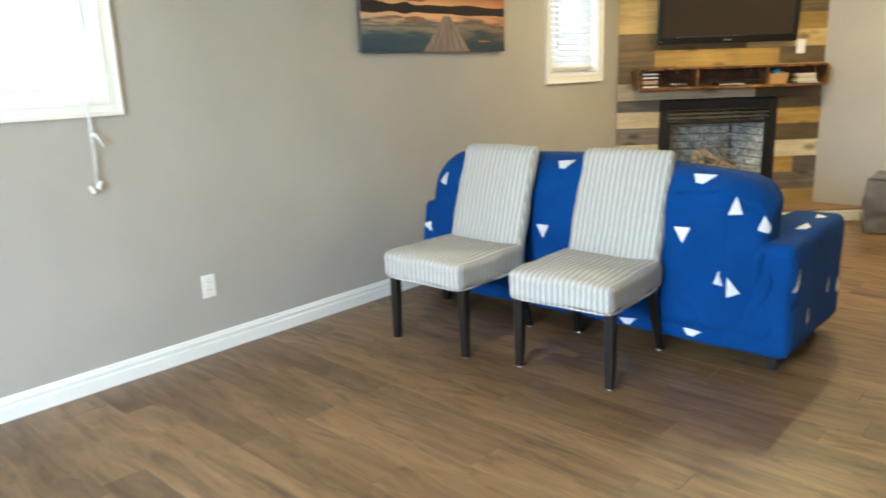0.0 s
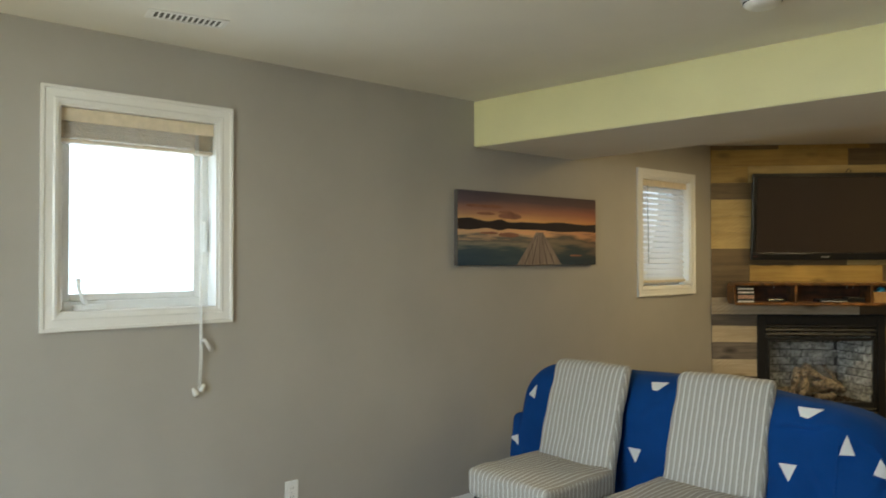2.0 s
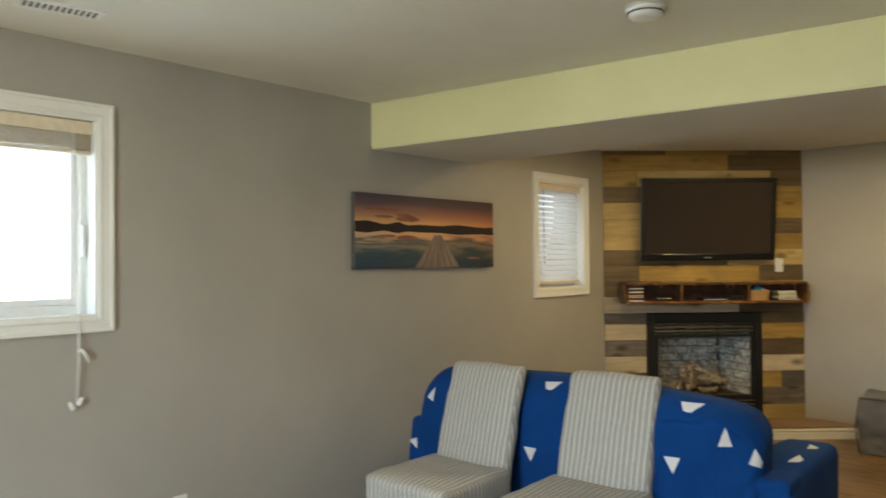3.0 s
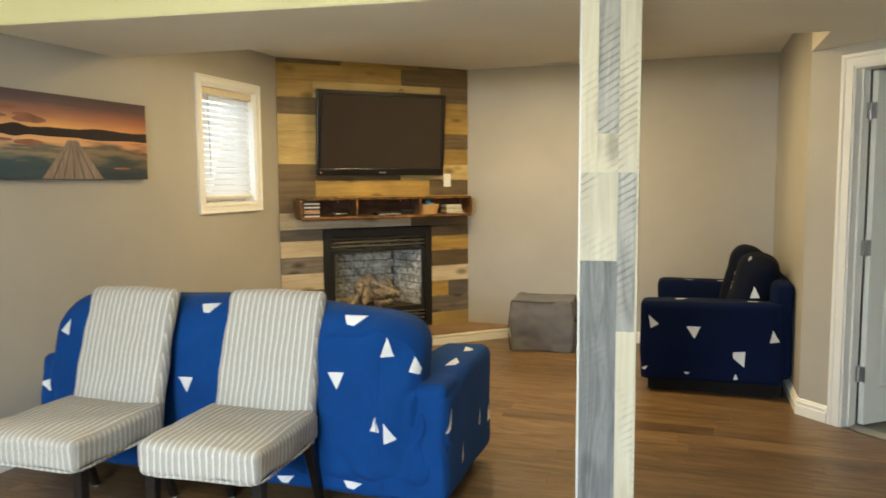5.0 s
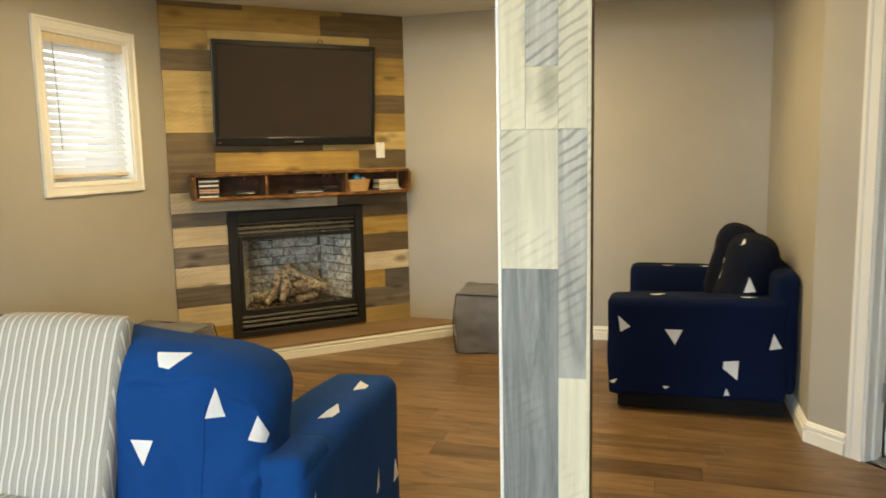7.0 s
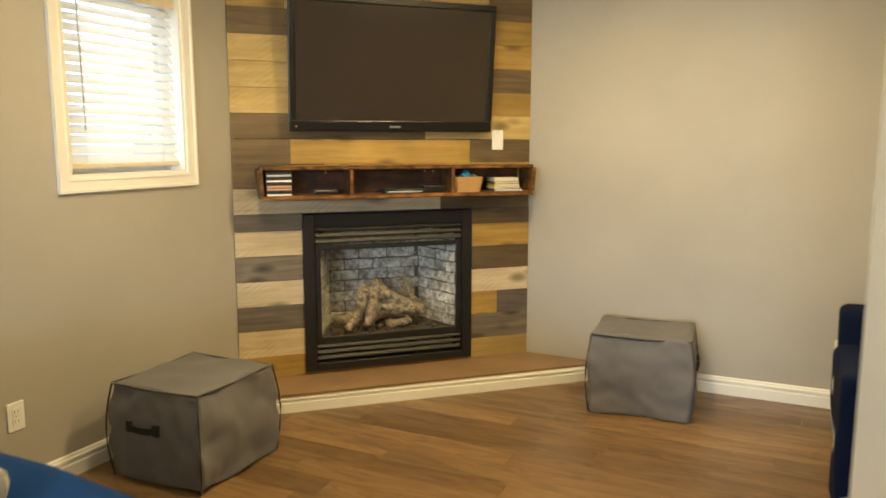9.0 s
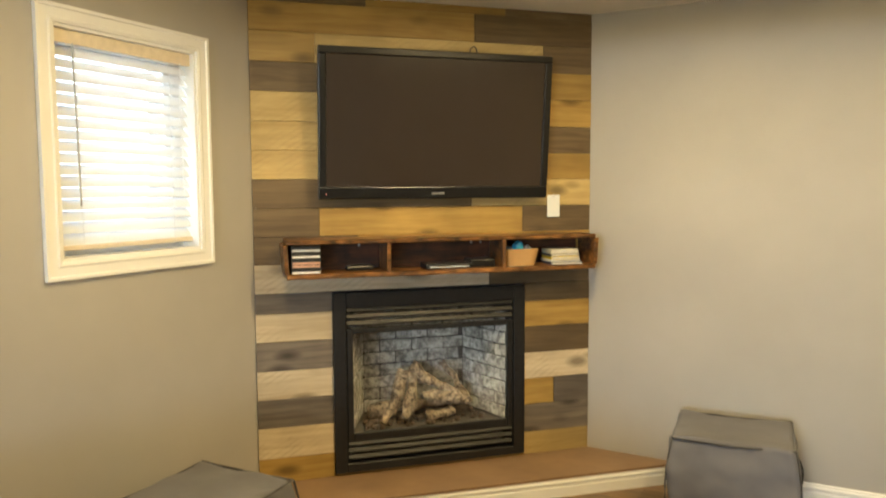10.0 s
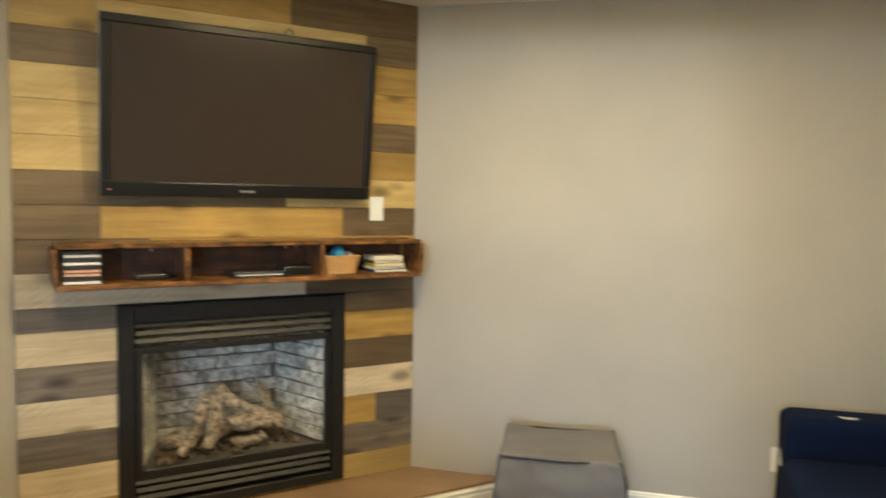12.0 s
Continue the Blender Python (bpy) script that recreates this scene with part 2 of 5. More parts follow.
def sweep(profile, a, b, side, bm=None, cut=(0, 0)):
    """A trim profile (out, up) swept from a to b on the floor plan; side is the way out of the wall. cut: mitre at the ends."""
    m = bmesh.new()
    a, b, side = Vector((*a, 0)), Vector((*b, 0)), Vector((*side, 0)).normalized()
    along = (b - a).normalized()
    rows = []
    for end, k in ((a, cut[0]), (b, cut[1])):
        rows.append([m.verts.new(end + side * o + along * (k * o) + Vector((0, 0, u))) for o, u in profile])
    n = len(profile)
    for i in range(n):
        m.faces.new((rows[0][i], rows[0][(i + 1) % n], rows[1][(i + 1) % n], rows[1][i]))
    m.faces.new(rows[0])
    m.faces.new(rows[1][::-1])
    return merged(bm, m)


def tube(points, radius, seg=8, bm=None):
    """A round rod along points."""
    b = bmesh.new()
    rings = []
    pts = [Vector(p) for p in points]
    for i, p in enumerate(pts):
        d = (pts[min(i + 1, len(pts) - 1)] - pts[max(i - 1, 0)]).normalized()
        q = d.to_track_quat("Z", "Y")
        r = radius[i] if isinstance(radius, (list, tuple)) else radius
        rings.append([b.verts.new(p + q @ Vector((r * math.cos(2 * math.pi * k / seg), r * math.sin(2 * math.pi * k / seg), 0))) for k in range(seg)])
    for r0, r1 in zip(rings, rings[1:]):
        for k in range(seg):
            b.faces.new((r0[k], r0[(k + 1) % seg], r1[(k + 1) % seg], r1[k]))
    b.faces.new(rings[0][::-1])
    b.faces.new(rings[-1])
    return merged(bm, b)


def lathe(profile, seg=24, bm=None):
    """A turned shape about z from (radius, z) pairs."""
    b = bmesh.new()
    rings = [[b.verts.new((r * math.cos(2 * math.pi * k / seg), r * math.sin(2 * math.pi * k / seg), z)) for k in range(seg)] for r, z in profile]
    for r0, r1 in zip(rings, rings[1:]):
        for k in range(seg):
            b.faces.new((r0[k], r0[(k + 1) % seg], r1[(k + 1) % seg], r1[k]))
    b.faces.new(rings[0][::-1])
    b.faces.new(rings[-1])
    return merged(bm, b)


def soft_box(sx, sy, sz, r, n=14, wobble=0.0, scale=3.0, seed=0.0, shape=None, bm=None):
    """A stuffed box of that size about its centre, with rounded edges and slight unevenness."""
    b = bmesh.new()
    bmesh.ops.create_cube(b, size=2)
    bmesh.ops.subdivide_edges(b, edges=b.edges[:], cuts=n, use_grid_fill=True)
    half = Vector((sx / 2, sy / 2, sz / 2))
    for v in b.verts:
        p = Vector([math.copysign(abs(c) ** 0.8, c) * h for c, h in zip(v.co, half)])
        core = Vector([max(-(h - r), min(h - r, c)) for c, h in zip(p, half)])
        off = p - core
        if off.length > 1e-6:
            p = core + off.normalized() * min(r, max(abs(off.x), abs(off.y), abs(off.z)))
        if shape:
            p = shape(p)
        if wobble:
            q = (p + Vector((seed, seed * 2, 0))) * scale
            p += Vector((noise.noise(q), noise.noise(q + Vector((7, 3, 1))), noise.noise(q + Vector((2, 9, 5))))) * wobble
        v.co = p
    return merged(bm, b)


def wall_panel(name, a, b, height, thick, holes, label, z0=0.0):
    """A wall from a to b on the plan, its room face to the right of that way... the back lies thick metres to the left."""
    a, b = Vector((*a, 0)), Vector((*b, 0))
    along = (b - a).normalized()
    back = Vector((-along.y, along.x, 0)) * thick
    length = (b - a).length
    xs = sorted({0.0, length, *[h[0] for h in holes], *[h[1] for h in holes]})
    zs = sorted({z0, height, *[h[2] for h in holes], *[h[3] for h in holes]})
    bm = bmesh.new()

    def quad(*pts):
        bm.faces.new([bm.verts.new(p) for p in pts])

    def at(s, z, k=0.0):
        return a + along * s + back * k + Vector((0, 0, z))

    for s0, s1 in zip(xs, xs[1:]):
        for q0, q1 in zip(zs, zs[1:]):
            sm, zm = (s0 + s1) / 2, (q0 + q1) / 2
            if any(h[0] < sm < h[1] and h[2] < zm < h[3] for h in holes):
                continue
            quad(at(s0, q0), at(s1, q0), at(s1, q1), at(s0, q1))
            quad(at(s0, q0, 1), at(s0, q1, 1), at(s1, q1, 1), at(s1, q0, 1))
    for s0, s1, q0, q1 in [(0, length, z0, height), *holes]:
        quad(at(s0, q0), at(s0, q0, 1), at(s1, q0, 1), at(s1, q0))
        quad(at(s0, q1), at(s1, q1), at(s1, q1, 1), at(s0, q1, 1))
        quad(at(s0, q0), at(s0, q1), at(s0, q1, 1), at(s0, q0, 1))
        quad(at(s1, q0), at(s1, q0, 1), at(s1, q1, 1), at(s1, q1))
    bmesh.ops.remove_doubles(bm, verts=bm.verts, dist=0.0005)
    ob = link_mesh(name, bm, WALL)
    return tagged(ob, label, "wall", kind="structure")


# ---------------------------------------------------------------- structure
H = 2.433
LOW = 2.158
BEAM = 0.12          # the beam leaves the long wall a little off square
W1 = (0.369, 1.041, 1.260, 2.119)
W2 = (4.352, 5.006, 1.268, 2.104)
RX = 3.865           # alcove side wall
YB = 6.567           # far wall
FP0, FP1 = Vector((0.0, 5.335, 0)), Vector((1.25, YB, 0))

wall_panel("wall_west", (0, -2.2), (0, YB + 0.2), H, 0.30, [(W1[0] + 2.2, W1[1] + 2.2, W1[2], W1[3]), (W2[0] + 2.2, W2[1] + 2.2, W2[2], W2[3])], "greige painted long wall with two windows")
wall_panel("wall_north", (0, YB), (RX + 0.1, YB), H, 0.2, [], "greige painted far wall")
wall_panel("wall_alcove", (RX, YB), (RX, 4.835), H, 0.12, [], "greige painted alcove side wall")
DU = Vector((math.sqrt(0.5), -math.sqrt(0.5), 0))
DN = Vector((math.sqrt(0.5), math.sqrt(0.5), 0))
D0 = Vector((RX, 4.835, 0))
DEND = D0 + DU * 1.46
wall_panel("wall_doorway", D0[:2], DEND[:2], H, 0.12, [(0.265, 1.055, -0.001, 2.045)], "greige painted angled wall with a doorway")
wall_panel("wall_east", DEND[:2], (DEND.x, -2.2), H, 0.2, [], "greige painted side wall")
# the rear wall's opening is unseen, added to let the two rear lamps in
wall_panel("wall_south", (DEND.x + 0.2, -2.2), (-0.2, -2.2), H, 0.2, [(DEND.x + 0.2 - 3.2, DEND.x + 0.2 - 1.6, 0.1, 2.06)], "greige painted rear wall")

tagged(link_mesh("ceiling", prism([(-0.2, -2.4), (7.2, -2.4), (7.2, 7.6), (-0.2, 7.6)], H, H + 0.12), CEIL), "flat matt off-white ceiling", "ceiling", kind="structure")


def beam_near(x):
    return 2.643 + BEAM * x


def beam_far(x):
    return 3.575 + 0.145 * x


FAR = [(RX, 4.20), (3.0, 4.20), (2.55, 4.02), (1.95, 3.69), (0, 3.565)]
bm = prism([(0, beam_near(0)), (DEND.x, beam_near(DEND.x)), (DEND.x, beam_far(DEND.x)), *FAR], LOW, H - 0.002)
bmesh.ops.bevel(bm, geom=[e for e in bm.edges if all(v.co.z < LOW + 0.01 for v in e.verts)], offset=0.006, segments=2, affect="EDGES")
bm.faces.ensure_lookup_table()
bmesh.ops.recalc_face_normals(bm, faces=bm.faces)
for f in bm.faces:
    f.material_index = 1 if f.normal.y < -0.6 else 0
tagged(link_mesh("beam", bm, [CEIL, CREAM]), "boxed drywall beam with a cream-yellow painted face", "beam", kind="structure")
tagged(link_mesh("soffit", prism([(RX, 4.202), (D0.x + 1.0, 4.202), (D0.x + 0.62, 4.835 - 0.62), (RX, 4.835)], LOW + 0.001, H - 0.002), CEIL), "dropped drywall soffit before the doorway", "soffit", kind="structure")

# room behind the open door
tagged(link_mesh("floor_tiled", prism([(3.9, 4.95), (4.9, 3.8), (7.0, 3.8), (7.0, 7.4), (3.9, 7.4)], -0.05, -0.003), plain("tile_floor", (0.20, 0.19, 0.13), 0.35, 0, 0.2, 6)), "olive grey tiled floor of the next room", "floor", kind="structure")
wall_panel("wall_far_room", (7.0, 7.4), (7.0, 3.6), H, 0.1, [], "dim painted wall of the next room")
wall_panel("wall_side_room", (3.98, 7.4), (7.0, 7.4), H, 0.1, [], "dim painted wall of the next room")
wall_panel("wall_near_room", (7.0, 3.7), (5.1, 3.7), H, 0.1, [], "dim painted wall of the next room")
tagged(link_mesh("floor", prism([(-0.2, -2.4), (5.2, -2.4), (5.2, 3.60), (3.80, 5.0), (3.99, 6.8), (-0.2, 6.8)], -0.12, -0.012), DARK), "grey-brown wood-look plank floor", "floor", kind="structure")
FLOOR_OB = bpy.data.objects["floor"]

# accent wall across the corner
along = (FP1 - FP0).normalized()
FPM = Matrix(((along.x, -along.y, 0, FP0.x), (along.y, along.x, 0, FP0.y), (0, 0, 1, 0), (0, 0, 0, 1)))
FPL = (FP1 - FP0).length
bm = bmesh.new()
OPEN = (0.44, 1.29, 0.17, 0.965)
for a, b, c, d in [(0, OPEN[0], 0, H), (OPEN[1], FPL, 0, H), (OPEN[0], OPEN[1], 0, OPEN[2]), (OPEN[0], OPEN[1], OPEN[3], H)]:
    box(a, 0.02, c, b, 0.08, d, bm=bm)
ACCENT = link_mesh("wall_fireplace", bm, DARK)
ACCENT.matrix_basis = FPM
tagged(ACCENT, "corner accent wall clad in mixed reclaimed pine boards", "wall", kind="structure")

BASE_PROFILE = [(0.0, 0.0), (0.018, 0.0), (0.018, 0.056), (0.008, 0.060), (0.008, 0.067), (0.016, 0.073), (0.016, 0.083), (0.009, 0.087), (0.009, 0.094), (0.004, 0.1), (0.0, 0.1)]


def baseboard(a, b, side, cut=(0, 0)):
    tagged(link_mesh("baseboard", sweep(BASE_PROFILE, a, b, side, cut=cut), TRIM), "white moulded wooden baseboard", "baseboard", kind="structure")


baseboard((0, -2.2), (0, 4.90), (1, 0))
baseboard((1.775, YB), (RX, YB), (0, -1))
baseboard((RX, YB), (RX, 4.835), (-1, 0), (0, 0.41))
baseboard(D0[:2], (D0 + DU * 0.195)[:2], (-DN.x, -DN.y), (-0.41, 0))
baseboard((D0 + DU * 1.125)[:2], DEND[:2], (-DN.x, -DN.y))
HA, HB = (0.0, 4.92), (1.765, YB)
hv = Vector((HB[0] - HA[0], HB[1] - HA[1])).normalized()
bm = prism([HA, HB, (1.25, YB), (0, 5.335)], 0.0, 0.088)
tagged(link_mesh("hearth", bm, HEARTH), "low brown raised corner hearth platform", "hearth", kind="structure")
bm = prism([(HA[0] + hv.y * 0.02, HA[1] - hv.x * 0.02), (HB[0] + hv.y * 0.02 - 0.02, HB[1] - hv.x * 0.02), (1.25, YB), (0, 5.335)], 0.088, 0.1)
tagged(link_mesh("hearth_top", bm, HEARTH), "brown wood-look hearth top", "hearth", kind="structure")
tagged(link_mesh("baseboard", sweep([(o, u * 0.9) for o, u in BASE_PROFILE], HA, HB, (hv.y, -hv.x)), TRIM), "white moulded skirting along the hearth", "baseboard", kind="structure")


# ---------------------------------------------------------------- windows
def casing(parent, y0, y1, z0, z1, w):
    """Four mitred casing boards round an opening in the long wall."""
    prof = [(0.0, 0.0), (0.012, 0.0), (0.015, 0.2 * w), (0.011, 0.3 * w), (0.012, 0.75 * w), (0.018, 0.82 * w), (0.018, w), (0.0, w)]
    corners = [(y0, z0), (y1, z0), (y1, z1), (y0, z1)]
    out = [(-1, -1), (1, -1), (1, 1), (-1, 1)]
    for i in range(4):
        b = bmesh.new()
        rows = []
        for k in (i, (i + 1) % 4):
            (cy, cz), (oy, oz) = corners[k], out[k]
            rows.append([b.verts.new((o + 0.001, cy + oy * u, cz + oz * u)) for o, u in prof])
        n = len(prof)
        for j in range(n):
            b.faces.new((rows[0][j], rows[0][(j + 1) % n], rows[1][(j + 1) % n], rows[1][j]))
        part("casing", b, TRIM, parent)


def window(name, hole, label):
    y0, y1, z0, z1 = hole
    win = thing(name, Matrix.Identity(4), label, "window", kind="structure")
    casing(win, y0, y1, z0, z1, 0.064)
    bm = bmesh.new()
    for a in [(-0.10, y0 - 0.004, z0 - 0.004, 0.0035, y0 + 0.012, z1 + 0.004), (-0.10, y1 - 0.012, z0 - 0.004, 0.0035, y1 + 0.004, z1 + 0.004), (-0.10, y0 + 0.012, z0 - 0.004, 0.0035, y1 - 0.012, z0 + 0.012), (-0.10, y0 + 0.012, z1 - 0.012, 0.0035, y1 - 0.012, z1 + 0.004)]:
        box(*a, bm=bm)
    part("jamb_liner", bm, TRIM, win)
    bm = bmesh.new()
    f, fr, x0, x1 = 0.042, 0.042, -0.155, -0.09
    fb = 0.050
    for a in [(x0, y0, z0, x1, y0 + f, z1), (x0, y1 - fr, z0, x1, y1, z1), (x0, y0 + f, z0, x1, y1 - fr, z0 + fb), (x0, y0 + f, z1 - f, x1, y1 - fr, z1)]:
        box(*a, bevel=0.004, bm=bm)
    part("window_frame", bm, PLASTIC, win, "white vinyl frame")
    bm = bmesh.new()
    x0, x1 = -0.145, -0.11
    ya, yb, za, zb, s = y0 + f, y1 - fr, z0 + fb, z1 - f, 0.030
    for a in [(x0, ya, za, x1, ya + s, zb), (x0, yb - s, za, x1, yb, zb), (x0, ya + s, za, x1, yb - s, za + s), (x0, ya + s, zb - s, x1, yb - s, zb)]:
        box(*a, bevel=0.004, bm=bm)
    part("sash", bm, PLASTIC, win, "white vinyl casement sash")
    g = part("pane", box(-0.132, ya + s, za + s, -0.126, yb - s, zb - s), GLASS, win)
    g.visible_shadow = False
    return win


win = window("window_1", W1, "white casement window with a raised blind")
y0, y1, z0, z1 = W1
bm = box(-0.105, y0 + 0.075, z0 + 0.012, -0.05, y0 + 0.20, z0 + 0.036, 0.006)
part("crank_base", bm, PLASTIC, win, "white crank housing")
bm = tube([(-0.075, y0 + 0.14, z0 + 0.022), (-0.06, y0 + 0.12, z0 + 0.045), (-0.05, y0 + 0.097, z0 + 0.095), (-0.045, y0 + 0.09, z0 + 0.115), (-0.035, y0 + 0.088, z0 + 0.145)], [0.011, 0.010, 0.008, 0.008, 0.011])
part("crank_handle", bm, PLASTIC, win, "white folding crank handle")
bm = box(-0.094, y1 - 0.038, 1.52, -0.070, y1 - 0.020, 1.66, 0.006)
part("sash_lock", bm, PLASTIC, win)
window("window_2", W2, "white casement window behind a closed slatted blind")

CREAMSLAT = plain("cream_slat", (0.72, 0.62, 0.47), 0.4, 0, 0.08)
def translucent(name, c, share):
    """Thin vinyl that lets some daylight through."""
    m, p = base(name, 0.4)
    p.inputs["Base Color"].default_value = (*c, 1)
    t = node(m, "ShaderNodeBsdfTranslucent")
    t.inputs["Color"].default_value = (*c, 1)
    x = node(m, "ShaderNodeMixShader")
    x.inputs[0].default_value = share
    link(m, p.outputs[0], x.inputs[1])
    link(m, t.outputs[0], x.inputs[2])
    link(m, x.outputs[0], m.node_tree.nodes["Material Output"].inputs[0])
    return m


WHITESLAT = translucent("white_slat", (0.86, 0.86, 0.85), 0.42)


def slat(y0, y1, z, tilt, depth=0.05, x=-0.05):
    b = bmesh.new()
    arc = [(depth * (k / 6 - 0.5), 0.004 * (1 - (k / 3 - 1) ** 2)) for k in range(7)]
    ring = [(u, v + 0.001) for u, v in arc] + [(u, v - 0.001) for u, v in arc[::-1]]
    ends = [[b.verts.new((u, yy, v)) for u, v in ring] for yy in (y0, y1)]
    for k in range(len(ring)):
        b.faces.new((ends[0][k], ends[0][(k + 1) % 14], ends[1][(k + 1) % 14], ends[1][k]))
    b.faces.new(ends[0])
    b.faces.new(ends[1][::-1])
    return moved(b, Matrix.Translation((x, 0, z)) @ Matrix.Rotation(radians(tilt), 4, "Y"))


# raised blind: valance, gathered slats, bottom rail, cord
y0, y1, z0, z1 = W1[0] + 0.014, W1[1] - 0.014, W1[2], W1[3]
blind = thing("window_blind", Matrix.Identity(4), "cream slatted blind drawn up under its valance", "blind")
part("valance", box(-0.035, y0, z1 - 0.070, -0.020, y1, z1 - 0.014, 0.003), CREAMSLAT, blind, "cream valance board")
part("headrail", box(-0.085, y0, z1 - 0.055, -0.038, y1, z1 - 0.014), CREAMSLAT, blind)
for i in range(17):
    part("slat", slat(y0 + 0.003, y1 - 0.003, z1 - 0.060 - 0.0046 * i, random.uniform(-1.5, 1.5), x=-0.055 + random.uniform(-0.003, 0.003)), CREAMSLAT, blind)
part("bottom_rail", box(-0.082, y0, z1 - 0.155, -0.03, y1, z1 - 0.140, 0.003), CREAMSLAT, blind)
for yy in (y0 + 0.08, (y0 + y1) / 2, y1 - 0.08):
    bm = tube([(-0.027, yy - 0.02, z1 - 0.075), (-0.022, yy, z1 - 0.10), (-0.024, yy + 0.02, z1 - 0.12), (-0.022, yy + 0.005, z1 - 0.145), (-0.024, yy - 0.02, z1 - 0.13)], 0.004, 6)
    part("ladder_tape", bm, CREAMSLAT, blind)
cy = y1 - 0.085
bm = tube([(-0.018, cy, z1 - 0.07), (-0.012, cy + 0.004, 1.7), (0.02, cy + 0.008, 1.25), (0.024, cy + 0.006, 1.05), (0.02, cy, 0.905)], 0.0022, 6)
tube([(-0.018, cy + 0.01, z1 - 0.07), (-0.012, cy + 0.012, 1.7), (0.02, cy + 0.014, 1.25), (0.025, cy + 0.014, 1.05), (0.02, cy + 0.008, 0.905)], 0.0022, 6, bm)
part("pull_cord", bm, PLASTIC, blind, "white pull cord", True)
bm = tube([(0.022, cy + 0.008, 1.118), (0.03, cy + 0.02, 1.125), (0.032, cy + 0.035, 1.105), (0.03, cy + 0.052, 1.07)], [0.006, 0.008, 0.008, 0.005], 8)
part("cord_knot", bm, PLASTIC, blind, "knotted loop of white cord", True)
for k, dy in enumerate((-0.012, 0.012)):
    bm = moved(lathe([(0.004, 0.03), (0.008, 0.024), (0.012, 0.0), (0.011, -0.006), (0.002, -0.008)], 10), pose(0.021, cy + dy, 0.885 + 0.014 * k, 30 * (1 - 2 * k), 0, 0))
    part("cord_tassel", bm, PLASTIC, blind, "white plastic cord tassel", True)

# lowered blind, slats half closed
y0, y1, z0, z1 = W2[0] + 0.014, W2[1] - 0.014, W2[2], W2[3]
blind = thing("window_blind", Matrix.Identity(4), "white slatted blind let down over the window", "blind")
part("valance", box(-0.030, y0, z1 - 0.062, -0.014, y1, z1 - 0.012, 0.003), CREAMSLAT, blind, "cream valance board")
part("headrail", box(-0.085, y0, z1 - 0.055, -0.034, y1, z1 - 0.014), CREAMSLAT, blind)
n = 17
for i in range(n):
    z = z1 - 0.085 - i * (z1 - 0.085 - z0 - 0.075) / (n - 1)
    part("slat", slat(y0 + 0.004, y1 - 0.004, z, 50 + random.uniform(-3, 3)), WHITESLAT, blind)
part("bottom_rail", box(-0.075, y0 + 0.003, z0 + 0.036, -0.025, y1 - 0.003, z0 + 0.054, 0.003), CREAMSLAT, blind, "cream bottom rail")
for yy in (y0 + 0.1, y1 - 0.1):
    part("ladder_cord", tube([(-0.027, yy, z1 - 0.06), (-0.024, yy, z0 + 0.05)], 0.0012, 5), WHITESLAT, blind)
part("tilt_wand", tube([(-0.010, y0 + 0.075, z1 - 0.06), (-0.006, y0 + 0.078, z1 - 0.35), (-0.004, y0 + 0.08, z1 - 0.64)], 0.004, 8), plain("clear_wand", (0.45, 0.45, 0.43), 0.3), blind, "translucent tilt wand")
part("lift_cord", tube([(-0.010, y1 - 0.06, z1 - 0.06), (-0.006, y1 - 0.06, z1 - 0.6)], 0.002, 6), WHITESLAT, blind)


# ---------------------------------------------------------------- door
DM = Matrix(((DU.x, DN.x, 0, D0.x), (DU.y, DN.y, 0, D0.y), (0, 0, 1, 0), (0, 0, 0, 1)))   # x along the wall, y into the next room
door = thing("door_1", DM, "white six-panel door standing open into the next room", "door", kind="structure")
bm = box(0.265, -0.002, 0, 0.285, 0.122, 2.045)
part("jamb", bm, TRIM, door)
part("jamb", box(1.035, -0.002, 0, 1.055, 0.122, 2.045), TRIM, door)
part("jamb", box(0.285, -0.002, 2.025, 1.035, 0.122, 2.045), TRIM, door)
part("door_stop", box(0.285, 0.05, 0, 0.296, 0.085, 2.025), TRIM, door)
CP = [(-0.0, 0.0), (-0.012, 0.0), (-0.012, 0.045), (-0.018, 0.05), (-0.018, 0.068), (0.0, 0.068)]
for x, sgn in ((0.273, -1), (1.047, 1)):
    b = bmesh.new()
    rows = [[b.verts.new((x + sgn * u, o - 0.001, z if not z else 2.037 + u)) for o, u in CP] for z in (0, 1)]
    for j in range(len(CP)):
        b.faces.new((rows[0][j], rows[0][(j + 1) % len(CP)], rows[1][(j + 1) % len(CP)], rows[1][j]))
    b.faces.new(rows[0])
    part("casing", b, TRIM, door)
b = bmesh.new()
rows = [[b.verts.new((x + sgn * u, o - 0.001, 2.037 + u)) for o, u in CP] for x, sgn in ((0.273, -1), (1.047, 1))]
for j in range(len(CP)):
    b.faces.new((rows[0][j], rows[0][(j + 1) % len(CP)], rows[1][(j + 1) % len(CP)], rows[1][j]))
part("casing", b, TRIM, door)


